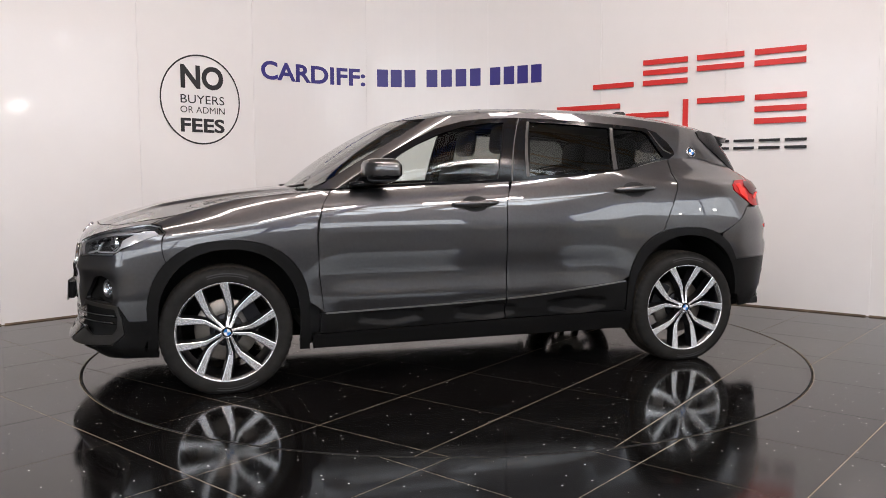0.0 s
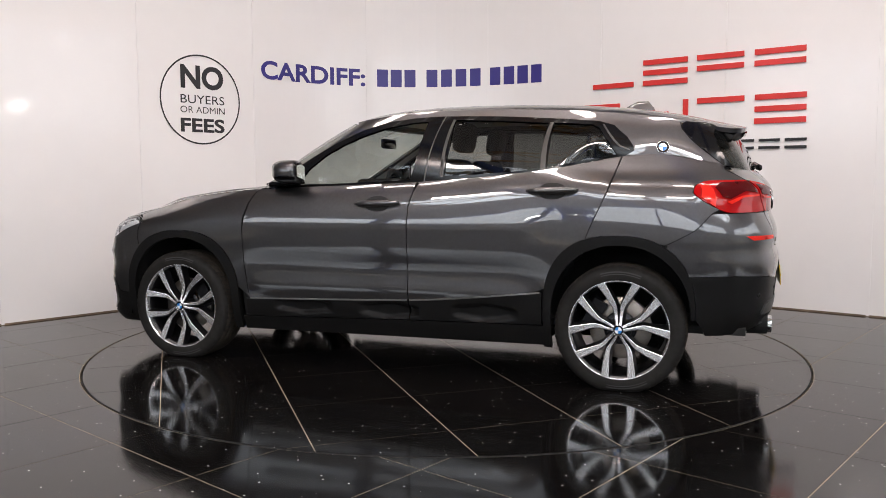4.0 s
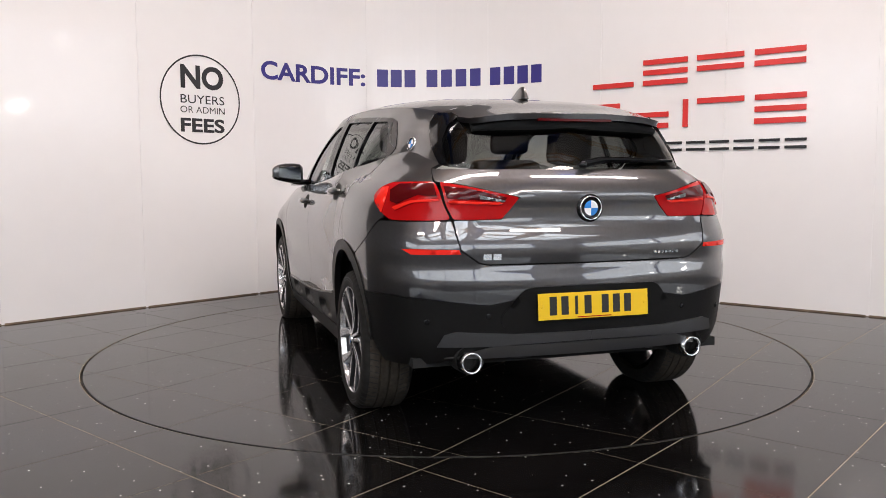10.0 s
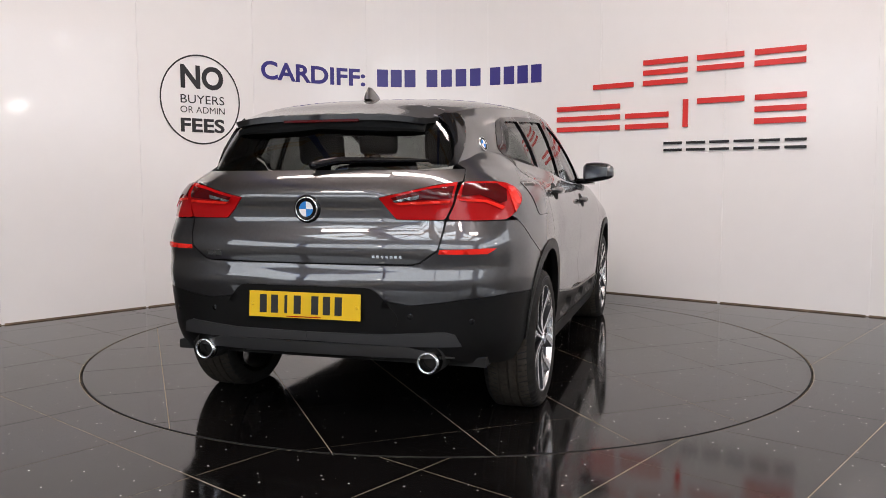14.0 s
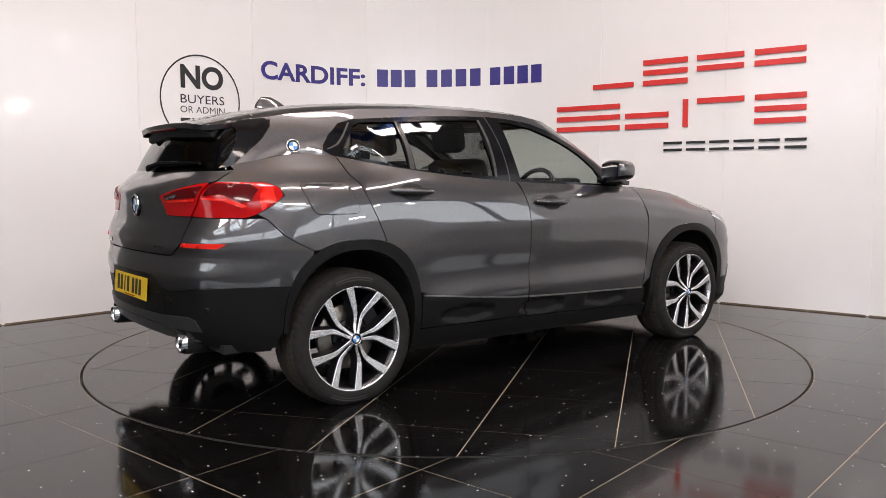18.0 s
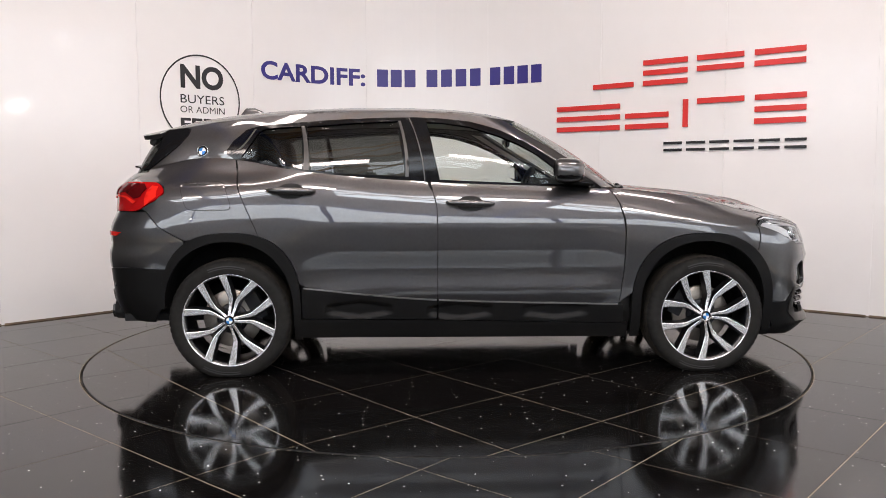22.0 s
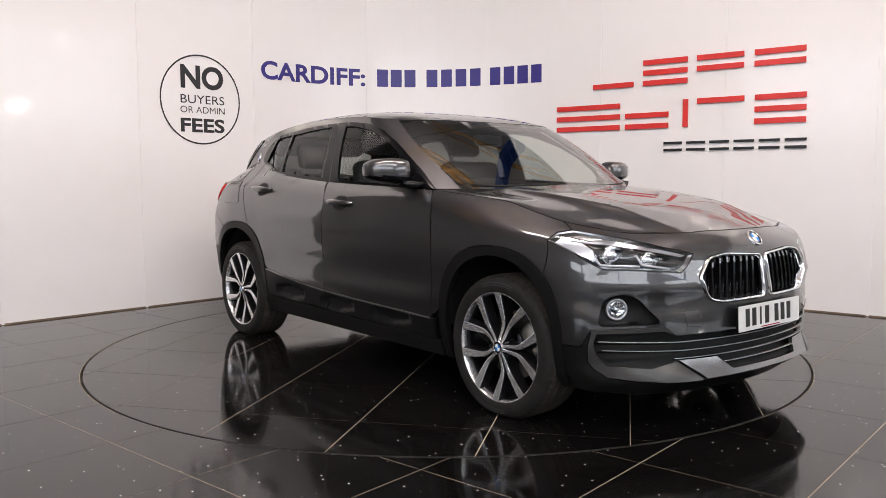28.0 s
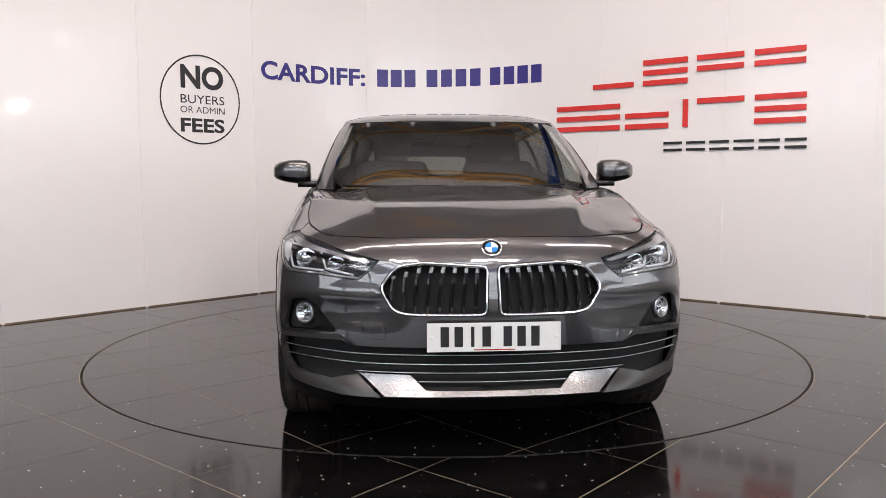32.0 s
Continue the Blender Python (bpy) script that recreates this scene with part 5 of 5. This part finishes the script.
# fuel flap, sensor covers: raised outline
flap = rounded([(-1.60, 1.078), (-1.355, 1.082), (-1.305, .932), (-1.55, .932)], .035)
part("flap_gap", flipped(patch(low, side_pts(inset(flap, -.0035), .03, True), .02, .0, .0012, .002)), SHADE_BLACK, car, "", True)
part("fuel_flap", flipped(patch(low, side_pts(flap, .03, True), .02, .0, .0026, .002)), PAINT, car, "", True)
part("cover_gap", flipped(patch(low, inset(rounded([(.431, .539), (.526, .539), (.51, .474), (.425, .468)], .015), -.002), .02, 0, .0008, .002)), SHADE_BLACK, car, "", True)
part("tow_cover", flipped(patch(low, rounded([(.431, .539), (.526, .539), (.51, .474), (.425, .468)], .015), .02, 0, .0018, .002)), PAINT, car, "", True)

# spoiler, fin, wipers, cowl
SPO = [(-1.655, .0), (-1.655, .30), (-1.66, .515), (-1.72, .508), (-1.80, .492), (-1.87, .470), (-1.912, .436), (-1.932, .38), (-1.943, .26), (-1.948, 0)]
spo = part("roof_spoiler", patch(roof_surf, SPO + [(x, -y) for x, y in back(SPO)[1:-1]], .025, 0, .001, .026), PAINT, car, "body coloured roof spoiler", True)


def spoiler_box():
    """The black hollow body under the spoiler, down to the rear window."""
    v, f, n = [], [], 21
    for i in range(n):
        y = .452 * (2 * i / (n - 1) - 1)
        k = 1 - abs(y / .452) ** 6
        top, cut = float(roof_at(-1.86, y)), .05 * (y / .452) ** 2
        v += [(-1.70, y, float(roof_at(-1.70, y)) - .02), (-1.922 + cut, y, top - .044), (-1.918 + cut, y, top - .058 - .012 * k), (-1.885 + cut, y, top - .075 - .035 * k), (-1.80, y, top - .07 - .03 * k), (-1.70, y, float(roof_at(-1.70, y)) - .06)]
    for i in range(n - 1):
        for k in range(6):
            f.append((i * 6 + k, i * 6 + (k + 1) % 6, i * 6 + 6 + (k + 1) % 6, i * 6 + 6 + k))
    return v, f + [tuple(range(6)), tuple(range((n - 1) * 6, n * 6))[::-1]]


part("spoiler_underside", spoiler_box(), SHADE_BLACK, spo, "black hollow under the spoiler")
part("brake_strip", block((.010, .36, .012), (-1.940, 0, float(roof_at(-1.94, 0)) - .030), .002), RED_DARK, spo, "dark red high brake light")
both("spoiler_fin", lambda: patch(glass, [(.906, -.02), (.920, -.02), (.911, .12), (.904, .4), (.905, .7), (.918, .90), (.90, .985), (.862, .97), (.850, .90), (.853, .72), (.867, .46), (.886, .22)], .025, 0, .004, .01, GS, sink=lambda a, b: -.010 * np.clip((a - .872) / .034, 0, 1) * np.clip(b / .3, 0, 1)), GLOSS_BLACK, "gloss black spoiler side blade")


def fin():
    v, f = [], []
    rows = [(0, -.10, .10, .026), (.02, -.085, .095, .02), (.045, -.04, .075, .010), (.062, .0, .060, .004)]
    for z, xf, xb, w in rows:
        for i in range(12):
            a = 2 * math.pi * i / 12
            v.append((-(xf + xb) / 2 - (xb - xf) / 2 * math.cos(a), w * math.sin(a), z))
    for r in range(3):
        for i in range(12):
            j = (i + 1) % 12
            f.append((r * 12 + i, r * 12 + j, r * 12 + 12 + j, r * 12 + 12 + i)[::-1])
    f.append(tuple(range(36, 48))[::-1])
    return moved((v, f), Matrix.Translation((-1.33, 0, float(roof_at(-1.33, 0)) - .004)))


part("antenna_fin", fin(), PAINT, car, "shark fin aerial", True)
part("cowl", patch(glass, [(-.19, -.05), (-.12, -.1), (0, -.1), (.12, -.1), (.19, -.05), (.18, .03), (.1, .02), (0, .02), (-.1, .02), (-.18, .03)], .04, 0, -.012, 0, GS), PLASTIC, car, "black scuttle panel", True)


def wiper(u0, v0, u1, v1):
    path = [tuple(Vector(glass(u0 + (u1 - u0) * t, v0 + (v1 - v0) * t)) + Vector((.012, 0, .012))) for t in np.linspace(0, 1, 12)]
    return merge(tube(path, .007, 6))


part("wiper", wiper(-.17, .03, -.02, .055), PLASTIC, car, "black windscreen wiper")
part("wiper", wiper(-.0, .03, .14, .05), PLASTIC, car, "black windscreen wiper")
rw = part("rear_wiper", merge(tube([Vector(glass(u, v)) + Vector((-.02, 0, .012)) for u, v in ((1.0, .03), (1.012, .085), (1.035, .075), (1.062, .055))], [.018, .016, .012, .006], 8)), GLOSS_BLACK, car, "black rear wiper arm")
part("wiper_boss", moved(dome_disc(.018, .012), Matrix.Translation(Vector(glass(1.0, .03)) + Vector((-.028, 0, .01))) @ Matrix.Rotation(-math.pi / 2, 4, "Y")), GLOSS_BLACK, rw, "", True)

# cabin
def seat(x, y, back_h=.60):
    s = part("seat", block((.50, .50, .16), (x, y, .62), .05), CLOTH, car, "black cloth seat", True)
    part("backrest", block((.13, .48, back_h), (x - .28, y, .62 + back_h / 2), .05, Matrix.Rotation(-.22, 4, "Y")), CLOTH, s, "", True)
    part("headrest", block((.09, .26, .18), (x - .40, y, .74 + back_h), .04, Matrix.Rotation(-.15, 4, "Y")), CLOTH, s, "", True)


for y in (.36, -.36):
    seat(.05, y)
for y in (.36, -.36):
    seat(-.78, y, .52)
part("cabin_floor", block((2.9, 1.5, .04), (-.5, 0, .32)), SHADE_BLACK, car)
dash = part("dashboard", block((.42, 1.40, .26), (.62, 0, .93), .08), CLOTH, car, "black dashboard", True)
part("instrument_hood", block((.20, .40, .10), (.52, -.36, 1.05), .03), CLOTH, dash, "", True)
wheel_path = [(.36 + .06 * math.sin(a), -.36 + .185 * math.cos(a), .98 + .175 * math.sin(a)) for a in np.linspace(0, 2 * math.pi, 33)[:-1]]
part("steering_wheel", merge(tube(wheel_path, .015, 8, True), tube([(.36, -.54, .98), (.38, -.36, .97), (.36, -.18, .98)], .02, 8)), CLOTH, car, "black steering wheel", True)
part("cabin_mirror", block((.03, .22, .065), (.30, 0, 1.33), .015), GLOSS_BLACK, car, "black interior mirror", True)
both("headliner", lambda: patch(roof_surf, [(.22, 0), (.18, .5), (.0, .585), (-.6, .60), (-1.2, .57), (-1.55, .50), (-1.6, 0)], .08, 0, .03, 0, out=-1), TRIM_LIGHT)
both("pillar_lining", lambda: patch(glass, [(.195, .05), (.215, .4), (.22, .8), (.215, .97), (.25, .97), (.25, .8), (.245, .4), (.245, .05)], .03, 0, .03, 0, GS, out=-1), TRIM_LIGHT, "pale pillar lining")
both("door_lining", lambda: patch(low, side_pts([(.80, .45), (.80, 1.02), (-.2, 1.05), (-1.25, 1.16), (-1.1, .80), (-.9, .45)], .05, True), .08, 0, .07, 0, out=-1), CLOTH)


# ---- floor tiles, each a piece of its own ----
def flat(a, b):
    a, b = np.broadcast_arrays(np.asarray(a, float), np.asarray(b, float))
    return np.stack([a, b, 0 * a], -1)


def tile_grid(angle, off_a, off_b, reach):
    """Corners of square tiles laid at an angle."""
    t = radians(angle)
    e, n = Vector((math.cos(t), math.sin(t))), Vector((-math.sin(t), math.cos(t)))
    k = int(reach / TILE) + 2
    for i in range(-k, k):
        for j in range(-k, k):
            yield [tuple(e * (off_a + (i + p) * TILE) + n * (off_b + (j + q) * TILE)) for p, q in ((0, 0), (1, 0), (1, 1), (0, 1))]


def round_line(r):
    return [(r * math.cos(2 * math.pi * i / 240), r * math.sin(2 * math.pi * i / 240)) for i in range(240)]


for sq in tile_grid(37.6, 0, 0, TABLE_R):
    near = min(math.hypot(*p) for p in sq)
    if near > TABLE_R:
        continue
    whole = max(math.hypot(*p) for p in sq) < TABLE_R - .01
    piece = patch(flat, sq, .9, .0027, 0, .0012, inside=() if whole else (round_line(TABLE_R - .006),))
    if piece:
        part("tile", piece, GRANITE, table)
rest = []
for sq in tile_grid(49.6, -.068, -.262, 8.5):
    far, near = max(math.hypot(*p) for p in sq), min(math.hypot(*p) for p in sq)
    cx, cy = sum(p[0] for p in sq) / 4, sum(p[1] for p in sq) / 4
    if far < TABLE_R or abs(cx) > 9 or cy > 4.5:
        continue
    piece = patch(flat, sq, .9, .0027, 0, .0012, holes=(round_line(TABLE_R + .009),) if near < TABLE_R + .02 else ())
    if not piece:
        continue
    if abs(cx) < 4 and cy > -4.2:
        part("tile", piece, GRANITE, floor)
    else:
        rest.append(piece)
tagged(part("far_tiles", merge(*rest), GRANITE, floor), kind="stuff")




def motions():
    rows, spin = [], []
    for i in range(33):
        a = SPIN_START + SPIN * i
        c, s = math.cos(radians(a)), math.sin(radians(a))
        rows.append((float(i), pose(AXIS[0] * c - AXIS[1] * s, AXIS[0] * s + AXIS[1] * c, 0, 0, 0, a)))
        spin.append((float(i), pose(0, 0, 0, 0, 0, a)))
    walk(car, rows)
    walk(table, spin)


motions()
